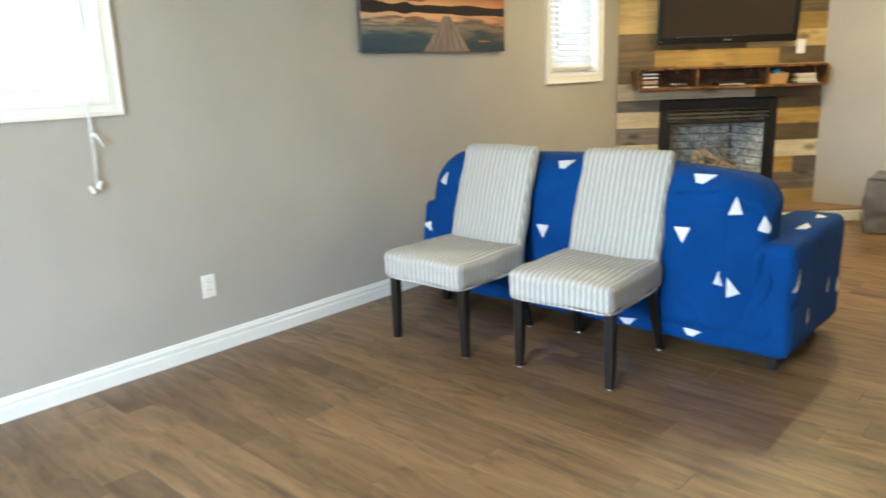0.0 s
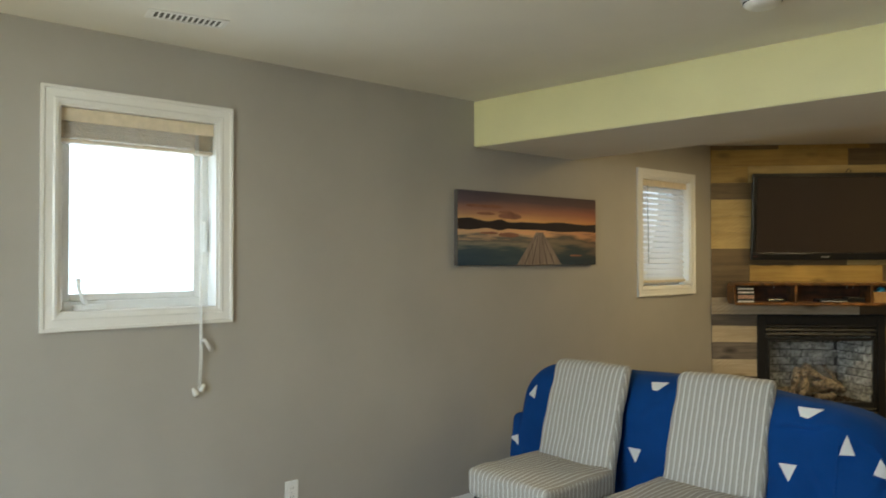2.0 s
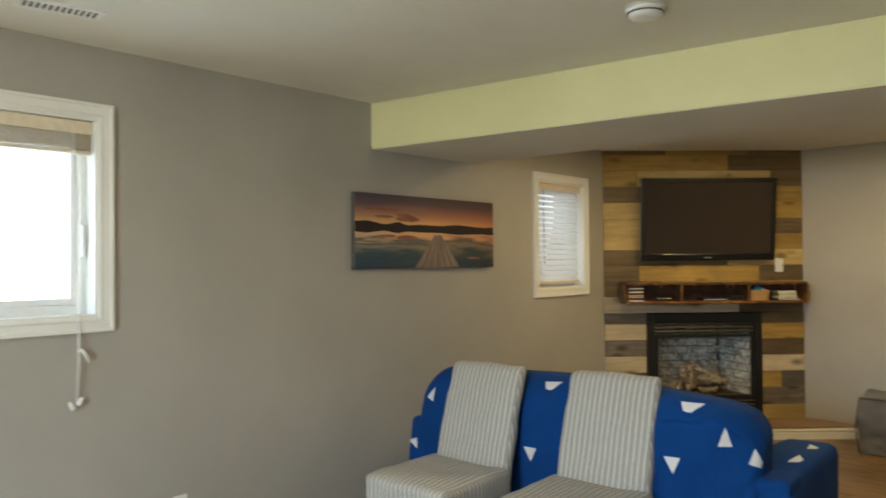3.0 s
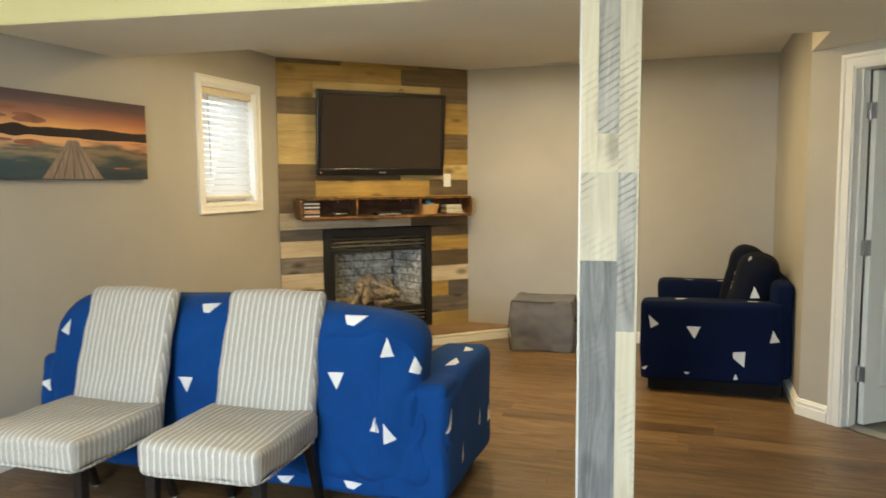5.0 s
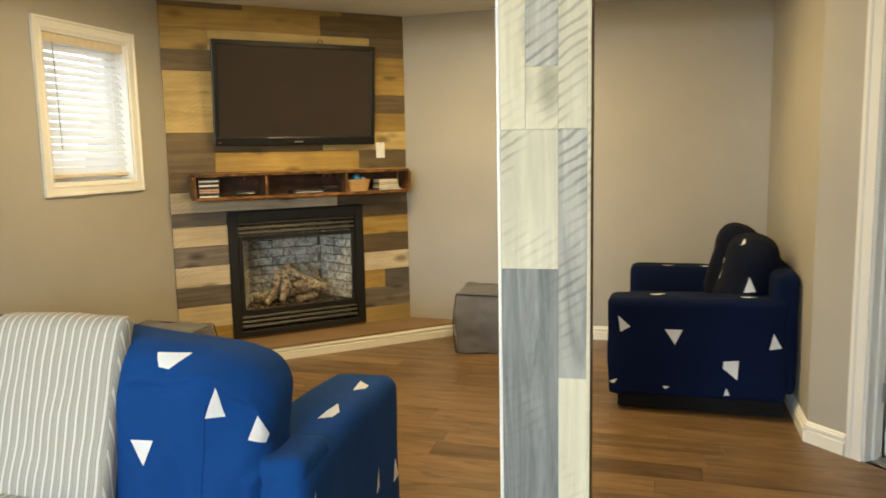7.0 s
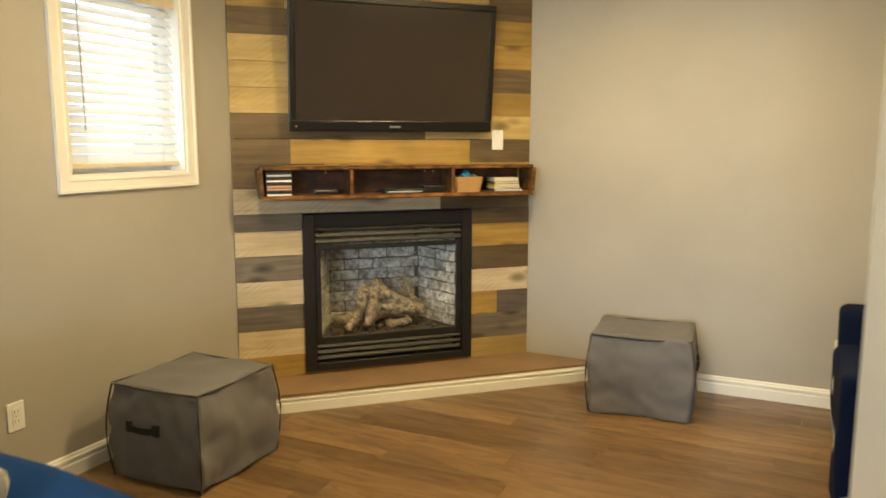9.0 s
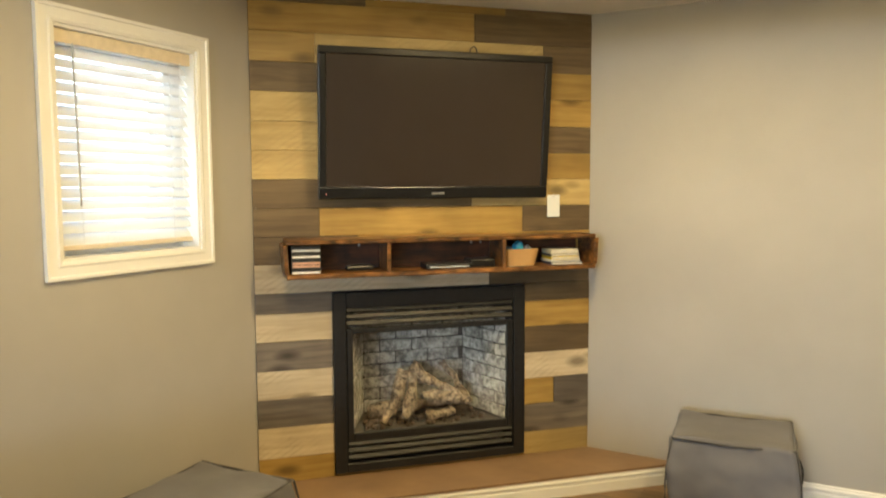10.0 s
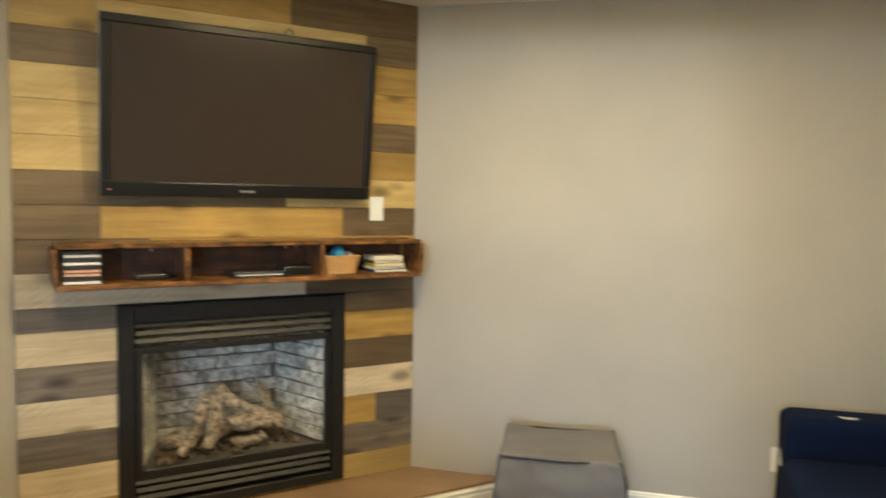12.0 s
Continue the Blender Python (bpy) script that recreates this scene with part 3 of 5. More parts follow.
def panel_door(w, h, t):
    """Slab with two columns of three raised panels on both faces."""
    b = bmesh.new()
    xs = [0, 0.115, w / 2 - 0.05, w / 2 + 0.05, w - 0.115, w]
    zs = [0, 0.21, 0.82, 0.98, 1.56, 1.66, 1.90, h]
    for y, flip in ((0, False), (t, True)):
        g = [[b.verts.new((x, y, z)) for z in zs] for x in xs]
        panels = []
        for i in range(len(xs) - 1):
            for k in range(len(zs) - 1):
                q = (g[i][k], g[i + 1][k], g[i + 1][k + 1], g[i][k + 1])
                f = b.faces.new(q[::-1] if flip else q)
                if i in (1, 3) and k in (1, 3, 5):
                    panels.append(f)
        inward = 1 if not flip else -1
        for f in panels:
            bmesh.ops.inset_individual(b, faces=[f], thickness=0.014, depth=0)
            for v in f.verts:
                v.co.y += 0.010 * inward
            bmesh.ops.inset_individual(b, faces=[f], thickness=0.010, depth=0)
            bmesh.ops.inset_individual(b, faces=[f], thickness=0.030, depth=0)
            for v in f.verts:
                v.co.y -= 0.007 * inward
    for x in (0, w):
        b.faces.new([b.verts.new(p) for p in ((x, 0, 0), (x, t, 0), (x, t, h), (x, 0, h))])
    for z in (0, h):
        b.faces.new([b.verts.new(p) for p in ((0, 0, z), (w, 0, z), (w, t, z), (0, t, z))])
    return b


OPENING = 84
LEAF = Matrix.Translation((0.292, 0.128, 0)) @ Matrix.Rotation(radians(OPENING), 4, "Z")
leaf = part("door_leaf", moved(panel_door(0.755, 2.01, 0.035), LEAF @ Matrix.Translation((0.004, -0.035, 0.008))), DOORP, door, "white six-panel door leaf")
for z in (0.30, 1.03, 1.80):
    bm = box(0.2855, 0.075, z - 0.045, 0.2875, 0.118, z + 0.045)
    bm = merged(bm, moved(box(0.001, -0.036, z - 0.045, 0.0035, 0.0, z + 0.045), LEAF))
    tube([(0.290, 0.126, z - 0.047), (0.290, 0.126, z + 0.047)], 0.006, 10, bm)
    part("hinge", bm, CHROME, door, "steel butt hinge")
kn = lathe([(0.026, 0.0), (0.026, 0.006), (0.012, 0.010), (0.011, 0.03), (0.024, 0.042), (0.027, 0.055), (0.02, 0.066), (0.004, 0.069)], 20)
part("door_knob", moved(kn, LEAF @ Matrix.Translation((0.695, -0.035, 0.95)) @ Matrix.Rotation(radians(90), 4, "X")), CHROME, leaf, "dull metal door knob", True)

# ---------------------------------------------------------------- post
post = thing("support_post", Matrix.Translation((2.804, 2.905, 0)) @ Matrix.Rotation(math.atan(BEAM) * 0.5, 4, "Z"), "square support post clad in pale and grey barn boards", "post")
part("core", box(0.01, 0.018, 0, 0.218, 0.20, LOW + 0.001), POST_P, post)
for name, a, mt, lab in [
    ("board", (0.009, 0.0, 1.4525, 0.0715, 0.018, LOW), POST_P, "pale rough-sawn board"),
    ("board", (0.0719, 0.0005, 1.602, 0.1498, 0.018, LOW), POST_M, "grey-brown board with dark saw marks"),
    ("board", (0.0719, 0.0005, 1.4525, 0.1498, 0.018, 1.6017), POST_P, "pale board"),
    ("board", (0.1502, 0.0005, 1.4525, 0.219, 0.018, LOW), POST_S, "pale board with saw marks"),
    ("board", (0.009, 0.0, 1.109, 0.1498, 0.0185, 1.452), POST_S, "pale knotty board"),
    ("board", (0.009, 0.001, 0.0, 0.1498, 0.0185, 1.1085), POST_G, "dark grey knotty board"),
    ("board", (0.1502, 0.0, 0.832, 0.219, 0.0185, 1.4515), POST_M, "grey saw-marked board"),
    ("board", (0.1502, 0.001, 0.0, 0.219, 0.0185, 0.8312), POST_P, "pale board"),
]:
    part(name, box(*a, bevel=0.0006, seg=1), mt, post, lab)
part("corner_strip", box(0.0, -0.001, 0, 0.0085, 0.20, LOW, 0.001, 1), TRIM, post, "thin pale corner strip")
part("corner_strip", box(0.2195, -0.001, 0, 0.228, 0.02, LOW, 0.001, 1), POST_P, post, "thin pale corner strip")
# side away from the light: brown pine stands in for its shadow
part("side_board", box(0.2195, 0.021, 0, 0.228, 0.20, LOW, 0.001, 1), PINE_D, post, "side board coloured dark for its shadow")


# ---------------------------------------------------------------- upholstery
def tree_of(bms):
    from mathutils.bvhtree import BVHTree
    verts, faces = [], []
    for b in bms:
        b.verts.index_update()
        k = len(verts)
        verts += [v.co.copy() for v in b.verts]
        faces += [[k + v.index for v in f.verts] for f in b.faces]
    return BVHTree.FromPolygons(verts, faces)


def patch(tree, centre, way, size, turn, corners, lift=0.0025):
    """A printed angular mark laid onto a cover: an outline thrown along way onto the surface."""
    way = Vector(way).normalized()
    right = way.cross(Vector((0, 0, 1)))
    right = Vector((1, 0, 0)) if right.length < 0.1 else right.normalized()
    up = right.cross(way)
    b = bmesh.new()
    outline = [(size * x, size * y) for x, y in corners]
    c, s = math.cos(radians(turn)), math.sin(radians(turn))
    outline = [(c * x - s * y, s * x + c * y) for x, y in outline]
    mid = (sum(p[0] for p in outline) / len(outline), sum(p[1] for p in outline) / len(outline))
    grid, n = [], 5
    rings = []
    per = [(outline[i][0] + (outline[(i + 1) % len(outline)][0] - outline[i][0]) * k / n, outline[i][1] + (outline[(i + 1) % len(outline)][1] - outline[i][1]) * k / n) for i in range(len(outline)) for k in range(n)]
    for ring in range(1, 6):
        q = ring / 5
        rings.append([(mid[0] + (x - mid[0]) * q, mid[1] + (y - mid[1]) * q) for x, y in per])

    def put(x, y):
        o = Vector(centre) + right * x + up * y - way * 0.6
        hit, normal, _, _ = tree.ray_cast(o, way)
        if hit is None:
            return None
        if normal.dot(way) > 0:
            normal = -normal
        return b.verts.new(hit + normal * lift)

    first = put(*mid)
    got = [[put(x, y) for x, y in r] for r in rings]
    m = len(per)
    for k in range(m):
        tri = (first, got[0][k], got[0][(k + 1) % m])
        if all(tri):
            b.faces.new(tri)
        for r0, r1 in zip(got, got[1:]):
            q = (r0[k], r1[k], r1[(k + 1) % m], r0[(k + 1) % m])
            if all(q):
                b.faces.new(q)
    return b


MARKS = {
    "tri": [(0.0, 1.0), (0.75, -0.7), (-0.55, -0.85)],
    "down": [(-0.9, 0.7), (0.9, 0.75), (0.15, -0.9)],
    "flat": [(-0.9, 0.35), (1.1, 0.30), (0.1, -0.45), (-0.5, -0.35)],
    "thin": [(-0.3, -1.0), (0.4, 0.9), (0.35, -0.7)],
    "kite": [(-0.2, 1.0), (0.7, -0.3), (0.5, -0.9), (-0.75, -0.7)],
}


def folds(p, k=1.0):
    """Drag lines of a stretched cover."""
    return 0.006 * k * math.sin(26 * p.x + 9 * p.z) * max(0.0, noise.noise(p * 2.3))


# sofa, its back to the near room
CREASES = [(0.99, 0.66, 0.86, 0.45, 0.011, 0.014), (0.985, 0.62, 0.905, 0.36, 0.010, 0.012), (0.985, 0.57, 0.94, 0.20, 0.009, 0.012), (0.975, 0.71, 0.92, 0.83, 0.006, 0.014), (0.56, 0.79, 0.80, 0.845, 0.008, 0.012), (0.80, 0.845, 0.93, 0.80, 0.006, 0.016), (0.95, 0.48, 0.82, 0.16, 0.007, 0.014), (0.60, 0.30, 0.74, 0.12, 0.005, 0.02), (0.02, 0.80, -0.12, 0.70, 0.005, 0.02), (0.06, 0.45, -0.05, 0.2, 0.006, 0.02), (-0.86, 0.70, -0.93, 0.40, 0.008, 0.016), (0.70, 0.66, 0.78, 0.30, 0.004, 0.018)]


def crease(x, z):
    """Raised drag folds of the cover, each along a line on the back: ends, height, width."""
    out = 0.0
    for x0, z0, x1, z1, high, wide in CREASES:
        dx, dz = x1 - x0, z1 - z0
        k = ((x - x0) * dx + (z - z0) * dz) / (dx * dx + dz * dz)
        if -0.1 < k < 1.1:
            far = ((x - x0) * dz - (z - z0) * dx) / math.hypot(dx, dz) + 0.006 * math.sin(9 * k)
            ends = max(0.0, min(1.0, (k + 0.1) * 5, (1.1 - k) * 2.5))
            out += 1.7 * high * ends * (math.exp(-(far / wide) ** 2) - 0.5 * math.exp(-((far - 1.8 * wide) / wide) ** 2))
    return out


SM = Matrix.Translation((1.207, 2.695, 0)) @ Matrix.Rotation(radians(1.5), 4, "Z")
sofa = thing("sofa", SM, "two-seat sofa in a blue stretch cover printed with white triangles", "sofa")


def back_shape(p):
    k = (p.z + 0.41) / 0.80
    q = Vector((p.x, p.y + 0.03 + (0.24 if k > 0.42 else 0.05) * (k - 0.42) ** 2, p.z))
    edge = max(0.0, abs(p.x) - 0.74) / 0.23
    q.z -= max(0.0, k - 0.25) / 0.75 * ((0.05 if p.x > 0 else 0.20) * edge ** 2.4 + 0.012 * abs(p.x) + 0.10 * max(0.0, p.x - 0.42))
    if p.x > 0:
        q.x *= 1 + 0.075 * min(1.0, max(0.0, (0.14 - p.z) / 0.2))
    drag = 0.010 * math.sin(24 * p.x - 15 * p.z + 2.0 * noise.noise(p * 4)) * min(1.0, max(0.0, p.x - 0.45) / 0.3)
    q.y -= folds(p, 1.6 + 2.5 * edge) + drag + crease(p.x + 0.015, p.z + 0.51) if p.y < 0 else 0
    return q


b_back = moved(soft_box(1.91, 0.24, 0.78, 0.09, 120, 0.010, 3.0, 1.0, back_shape), Matrix.Translation((0.015, 0.12, 0.51)))
b_armL = moved(soft_box(0.26, 0.76, 0.53, 0.05, 18, 0.008, 4.0, 2.0, lambda p: Vector((p.x, p.y, p.z - 0.05 * max(0, -p.y) - 0.02 * p.y))), Matrix.Translation((-0.875, 0.47, 0.325)))
b_armR = moved(soft_box(0.26, 0.80, 0.53, 0.05, 18, 0.008, 4.0, 5.0, lambda p: Vector((p.x, p.y, p.z - (0.17 * max(0, -p.y) if p.z > 0 else 0) - 0.02 * p.y))), Matrix.Translation((0.962, 0.452, 0.345)))
b_web = moved(soft_box(2.08, 0.20, 0.51, 0.035, 100, 0.006, 4.0, 3.0, lambda p: Vector((p.x, p.y + 0.010 - 0.05 * min(p.z, 0.02) + 0.16 * max(0.0, p.z - 0.06) - folds(p, 1.4 + 2.0 * max(0, abs(p.x) - 0.6)) - (crease(p.x + 0.045, p.z + 0.335) if p.y < 0 else 0), p.z))), Matrix.Translation((0.045, 0.130, 0.335)))
b_seat = moved(soft_box(1.74, 0.62, 0.36, 0.06, 14, 0.008, 4.0, 4.0), Matrix.Translation((0, 0.47, 0.27)))
tree = tree_of([b_back, b_armL, b_armR, b_web])
marks = [
    ((-0.03, 0, 0.868), (0, 1, 0), 0.048, 6, "flat"), ((-0.115, 0, 0.53), (0, 1, 0), 0.042, 0, "down"), ((0.625, 0, 0.60), (0, 1, 0), 0.043, 2, "down"),
    ((0.68, 0, 0.845), (0, 1, 0), 0.050, 0, "flat"), ((0.845, 0, 0.742), (0, 1, 0), 0.044, 0, "tri"), ((0.862, 0, 0.395), (0, 1, 0), 0.046, 18, "tri"), ((0.805, 0, 0.425), (0, 1, 0), 0.036, -4, "tri"),
    ((0.985, 0.06, 0.67), (-0.55, 0.83, 0), 0.038, -8, "kite"), ((-0.80, 0, 0.75), (0, 1, 0), 0.042, -25, "tri"), ((-0.93, 0, 0.46), (0, 1, 0), 0.046, 85, "tri"),
    ((0.69, 0, 0.145), (0, 1, 0), 0.045, 0, "flat"), ((0.37, 0, 0.135), (0, 1, 0), 0.045, 10, "flat"), ((-0.3, 0, 0.2), (0, 1, 0), 0.042, 0, "down"),
    ((1.1, 0.09, 0.44), (-1, 0, 0), 0.055, -8, "thin"), ((1.1, 0.29, 0.235), (-1, 0, 0), 0.045, -4, "thin"), ((1.1, 0.60, 0.30), (-1, 0, 0), 0.045, 4, "thin"), ((1.1, 0.78, 0.26), (-1, 0, 0), 0.045, 0, "tri"),
    ((1.02, 0.41, 0.6), (0, 0, -1), 0.055, 80, "flat"), ((1.02, 0.66, 0.6), (0, 0, -1), 0.055, 100, "flat"),
]
mark_meshes = [patch(tree, (c[0] - 0.018 * w[1], c[1], c[2] - 0.012 * w[1]), w, s, t, MARKS[k]) for c, w, s, t, k in marks]
sofa_back = part("backrest", b_back, BLUE, sofa, "", True)
part("arm", b_armL, BLUE, sofa, "", True)
sofa_arm = part("arm", b_armR, BLUE, sofa, "", True)
part("frame", b_web, BLUE, sofa, "", True)
part("seat", b_seat, BLUE, sofa, "", True)
for z_from, z_to, sx in ((0.12, 0.73, 0.80),):
    pts = []
    for k in range(15):
        z = z_from + (z_to - z_from) * k / 14
        hit, normal, _, _ = tree.ray_cast(Vector((sx + 0.008 * math.sin(z * 9), -0.6, z)), Vector((0, 1, 0)))
        pts.append(hit + Vector((0, 0.0005, 0)))
    part("seam", tube(pts, 0.0042, 6), BLUE, sofa, "", True)
for b, spec in zip(mark_meshes, marks):
    part("printed_mark", b, PRINT, sofa_back if spec[1][1] else sofa_arm, "white printed triangle", True)
for x, y in ((-0.86, 0.10), (1.0, 0.16), (-0.9, 0.74), (1.0, 0.74)):
    part("foot", moved(lathe([(0.026, 0.0), (0.034, 0.10), (0.034, 0.13)], 4), Matrix.Translation((x, y, 0)) @ Matrix.Rotation(radians(45), 4, "Z")), LEG, sofa, "dark block foot")

# loveseat in the alcove, facing the long wall
loveseat = thing("loveseat", Matrix.Translation((2.918, 5.06, 0)), "loveseat in a darker blue stretch cover with white triangles", "sofa")
b1 = moved(soft_box(0.885, 0.22, 0.53, 0.028, 18, 0.009, 5.0, 8.0, lambda p: Vector((p.x, p.y - folds(p, 0.8), p.z + 0.015 * p.x))), Matrix.Translation((0.44, 0.11, 0.357)))
b2 = moved(soft_box(0.86, 0.22, 0.515, 0.045, 16, 0.008, 4.0, 9.0), Matrix.Translation((0.485, 1.29, 0.350)))
b3 = moved(soft_box(0.78, 1.0, 0.32, 0.06, 14, 0.01, 3.0, 10.0), Matrix.Translation((0.42, 0.71, 0.29)))
b4 = moved(soft_box(0.13, 1.36, 0.64, 0.04, 18, 0.008, 3.0, 11.0), Matrix.Translation((0.875, 0.71, 0.445)))
b5 = moved(soft_box(0.26, 0.52, 0.52, 0.12, 16, 0.02, 4.0, 12.0), Matrix.Translation((0.715, 0.42, 0.66)) @ Matrix.Rotation(radians(14), 4, "Y"))
b6 = moved(soft_box(0.28, 0.52, 0.52, 0.13, 16, 0.02, 4.0, 15.0), Matrix.Translation((0.69, 0.94, 0.66)) @ Matrix.Rotation(radians(12), 4, "Y"))
trees = [(tree_of([b1]), [((0.07, 0, 0.48), (0, 1, 0), 0.062, 25, "tri"), ((0.335, 0, 0.424), (0, 1, 0), 0.066, 0, "down"), ((0.625, 0, 0.26), (0, 1, 0), 0.078, 195, "kite"), ((0.82, 0, 0.416), (0, 1, 0), 0.06, 5, "tri"), ((0.60, 0, 0.14), (0, 1, 0), 0.03, 0, "tri"), ((0.30, 0.0, 0.145), (0, 1, 0), 0.025, 0, "flat"), ((0.03, 0.0, 0.16), (0, 1, 0), 0.03, 30, "flat"), ((0.0, 0.1, 0.34), (1, 0, 0), 0.06, 0, "tri"), ((0.70, 0.08, 0.6), (0, 0, -1), 0.06, 0, "flat"), ((0.25, 0.1, 0.6), (0, 0, -1), 0.06, 20, "flat")]),
         (tree_of([b5]), [((0.71, 0.22, 0.675), (0, 1, 0), 0.06, 0, "tri"), ((0.5, 0.4, 0.7), (1, 0.2, 0), 0.06, -20, "thin"), ((0.48, 0.45, 0.83), (1, 0, -0.5), 0.05, 10, "flat"), ((0.68, 0.3, 0.84), (0, 0.6, -0.8), 0.05, 0, "thin")]),
         (tree_of([b6]), [((0.42, 0.85, 0.78), (1, 0.1, 0), 0.055, -15, "thin"), ((0.5, 0.95, 0.86), (0.6, 0, -0.8), 0.05, 30, "flat")]),
         (tree_of([b2]), [((0.30, 1.25, 0.62), (0, 0, -1), 0.06, 0, "flat"), ((0.55, 1.25, 0.62), (0, 0, -1), 0.06, 15, "flat"), ((0.05, 1.3, 0.4), (1, 0, 0), 0.06, 0, "tri")]),
         (tree_of([b3]), [((0.06, 0.5, 0.3), (1, 0, 0), 0.07, 0, "tri"), ((0.06, 0.9, 0.3), (1, 0, 0), 0.07, 40, "down")])]
mm = [(i, patch(t, c, w, s * 0.75, r, MARKS[k])) for i, (t, ms) in enumerate(trees) for c, w, s, r, k in ms]
cover_parts = [part(name, b, CUSHION if name == "back_cushion" else DARKER_BLUE, loveseat, "", True) for name, b in (("arm", b1), ("back_cushion", b5), ("back_cushion", b6), ("arm", b2), ("seat", b3), ("backrest", b4))]
for i, b in mm:
    part("printed_mark", b, PRINT, cover_parts[i], "white printed triangle", True)
part("base_frame", box(0.05, 0.05, 0.012, 0.88, 1.36, 0.14), STRAP, loveseat, "black under-frame")
for x, y in ((0.10, 0.10), (0.82, 0.10), (0.10, 1.31), (0.82, 1.31)):
    part("foot", lathe([(0.024, 0.0), (0.03, 0.07), (0.03, 0.10)], 12), LEG, loveseat).location = (x, y, 0)


# side chairs
def uv_stripes(ob, bend=None):
    me = ob.data
    uv = me.uv_layers.new(name="UVMap")
    for f in me.polygons:
        side = abs(f.normal.x) > 0.75
        for li in f.loop_indices:
            co = me.vertices[me.loops[li].vertex_index].co
            uv.data[li].uv = (co.y if side else co.x, co.z)


def tapered_leg(foot, top, w0, w1):
    b = bmesh.new()
    lo = [b.verts.new((foot[0] + sx * w0 / 2, foot[1] + sy * w0 / 2, foot[2])) for sx, sy in ((-1, -1), (1, -1), (1, 1), (-1, 1))]
    hi = [b.verts.new((top[0] + sx * w1 / 2, top[1] + sy * w1 / 2, top[2])) for sx, sy in ((-1, -1), (1, -1), (1, 1), (-1, 1))]
    b.faces.new(lo[::-1])
    b.faces.new(hi)
    for i in range(4):
        b.faces.new((lo[i], lo[(i + 1) % 4], hi[(i + 1) % 4], hi[i]))
    bmesh.ops.bevel(b, geom=b.edges[:], offset=0.003, segments=1, affect="EDGES")
    return b


def dining_chair(m):
    ch = thing("dining_chair", m, "upholstered side chair in beige striped fabric with dark legs", "chair", "chairs against the sofa")
    seat = part("seat", moved(soft_box(0.51, 0.53, 0.125, 0.030, 22, 0.010, 9.0, 3.0, lambda p: Vector((p.x, p.y, p.z + (0.016 * (1 - (p.x / 0.26) ** 2) * (1 - (p.y / 0.27) ** 2) if p.z > 0 else 0)))), Matrix.Translation((0, 0.205, 0.405))), STRIPE, ch, "", True)
    uv_stripes(seat)
    ring = []
    for k in range(72):
        a = 2 * math.pi * k / 72
        c, s = math.cos(a), math.sin(a)
        ring.append((math.copysign(abs(c) ** 0.22, c) * (0.249 + 0.003 * math.sin(k * 2.1)), 0.205 + math.copysign(abs(s) ** 0.22, s) * (0.259 + 0.003 * math.sin(k * 1.7)), 0.347 + 0.004 * noise.noise(Vector((k * 0.9, 1, 2)))))
    uv_stripes(part("hem", tube(ring + ring[:1], 0.006, 6), STRIPE, ch, "gathered hem of the chair cover", True))

    def lean(p):
        k = (p.z + 0.29) / 0.58
        return Vector((p.x * (1 - 0.06 * k), p.y + 0.15 * k + 0.03 * k * k - 0.012 * math.cos(p.x * 6) * (1 if p.y < 0 else 0), p.z))

    back = part("backrest", moved(soft_box(0.475, 0.075, 0.58, 0.032, 22, 0.008, 9.0, 6.0, lean), Matrix.Translation((0, 0.445, 0.655))), STRIPE, ch, "", True)
    uv_stripes(back)
    for sx in (-1, 1):
        part("leg", tapered_leg((sx * 0.226, 0, 0.006), (sx * 0.222, 0.0, 0.37), 0.034, 0.045), LEG, ch)
        part("leg", tapered_leg((sx * 0.218, 0.545, 0.006), (sx * 0.215, 0.42, 0.37), 0.032, 0.045), LEG, ch)
        for y in (0, 0.545):
            part("glide", lathe([(0.010, 0.0), (0.011, 0.004), (0.009, 0.007)], 10), PLASTIC, ch, "white plastic foot glide").location = (sx * (0.226 if y == 0 else 0.218), y, 0)
    return ch


chair = dining_chair(Matrix.Translation((0.820, 2.125, 0)) @ Matrix.Rotation(radians(1.5), 4, "Z"))
copy_thing(chair, Matrix.Translation((1.535, 2.224, 0)) @ Matrix.Rotation(radians(4.0), 4, "Z"))


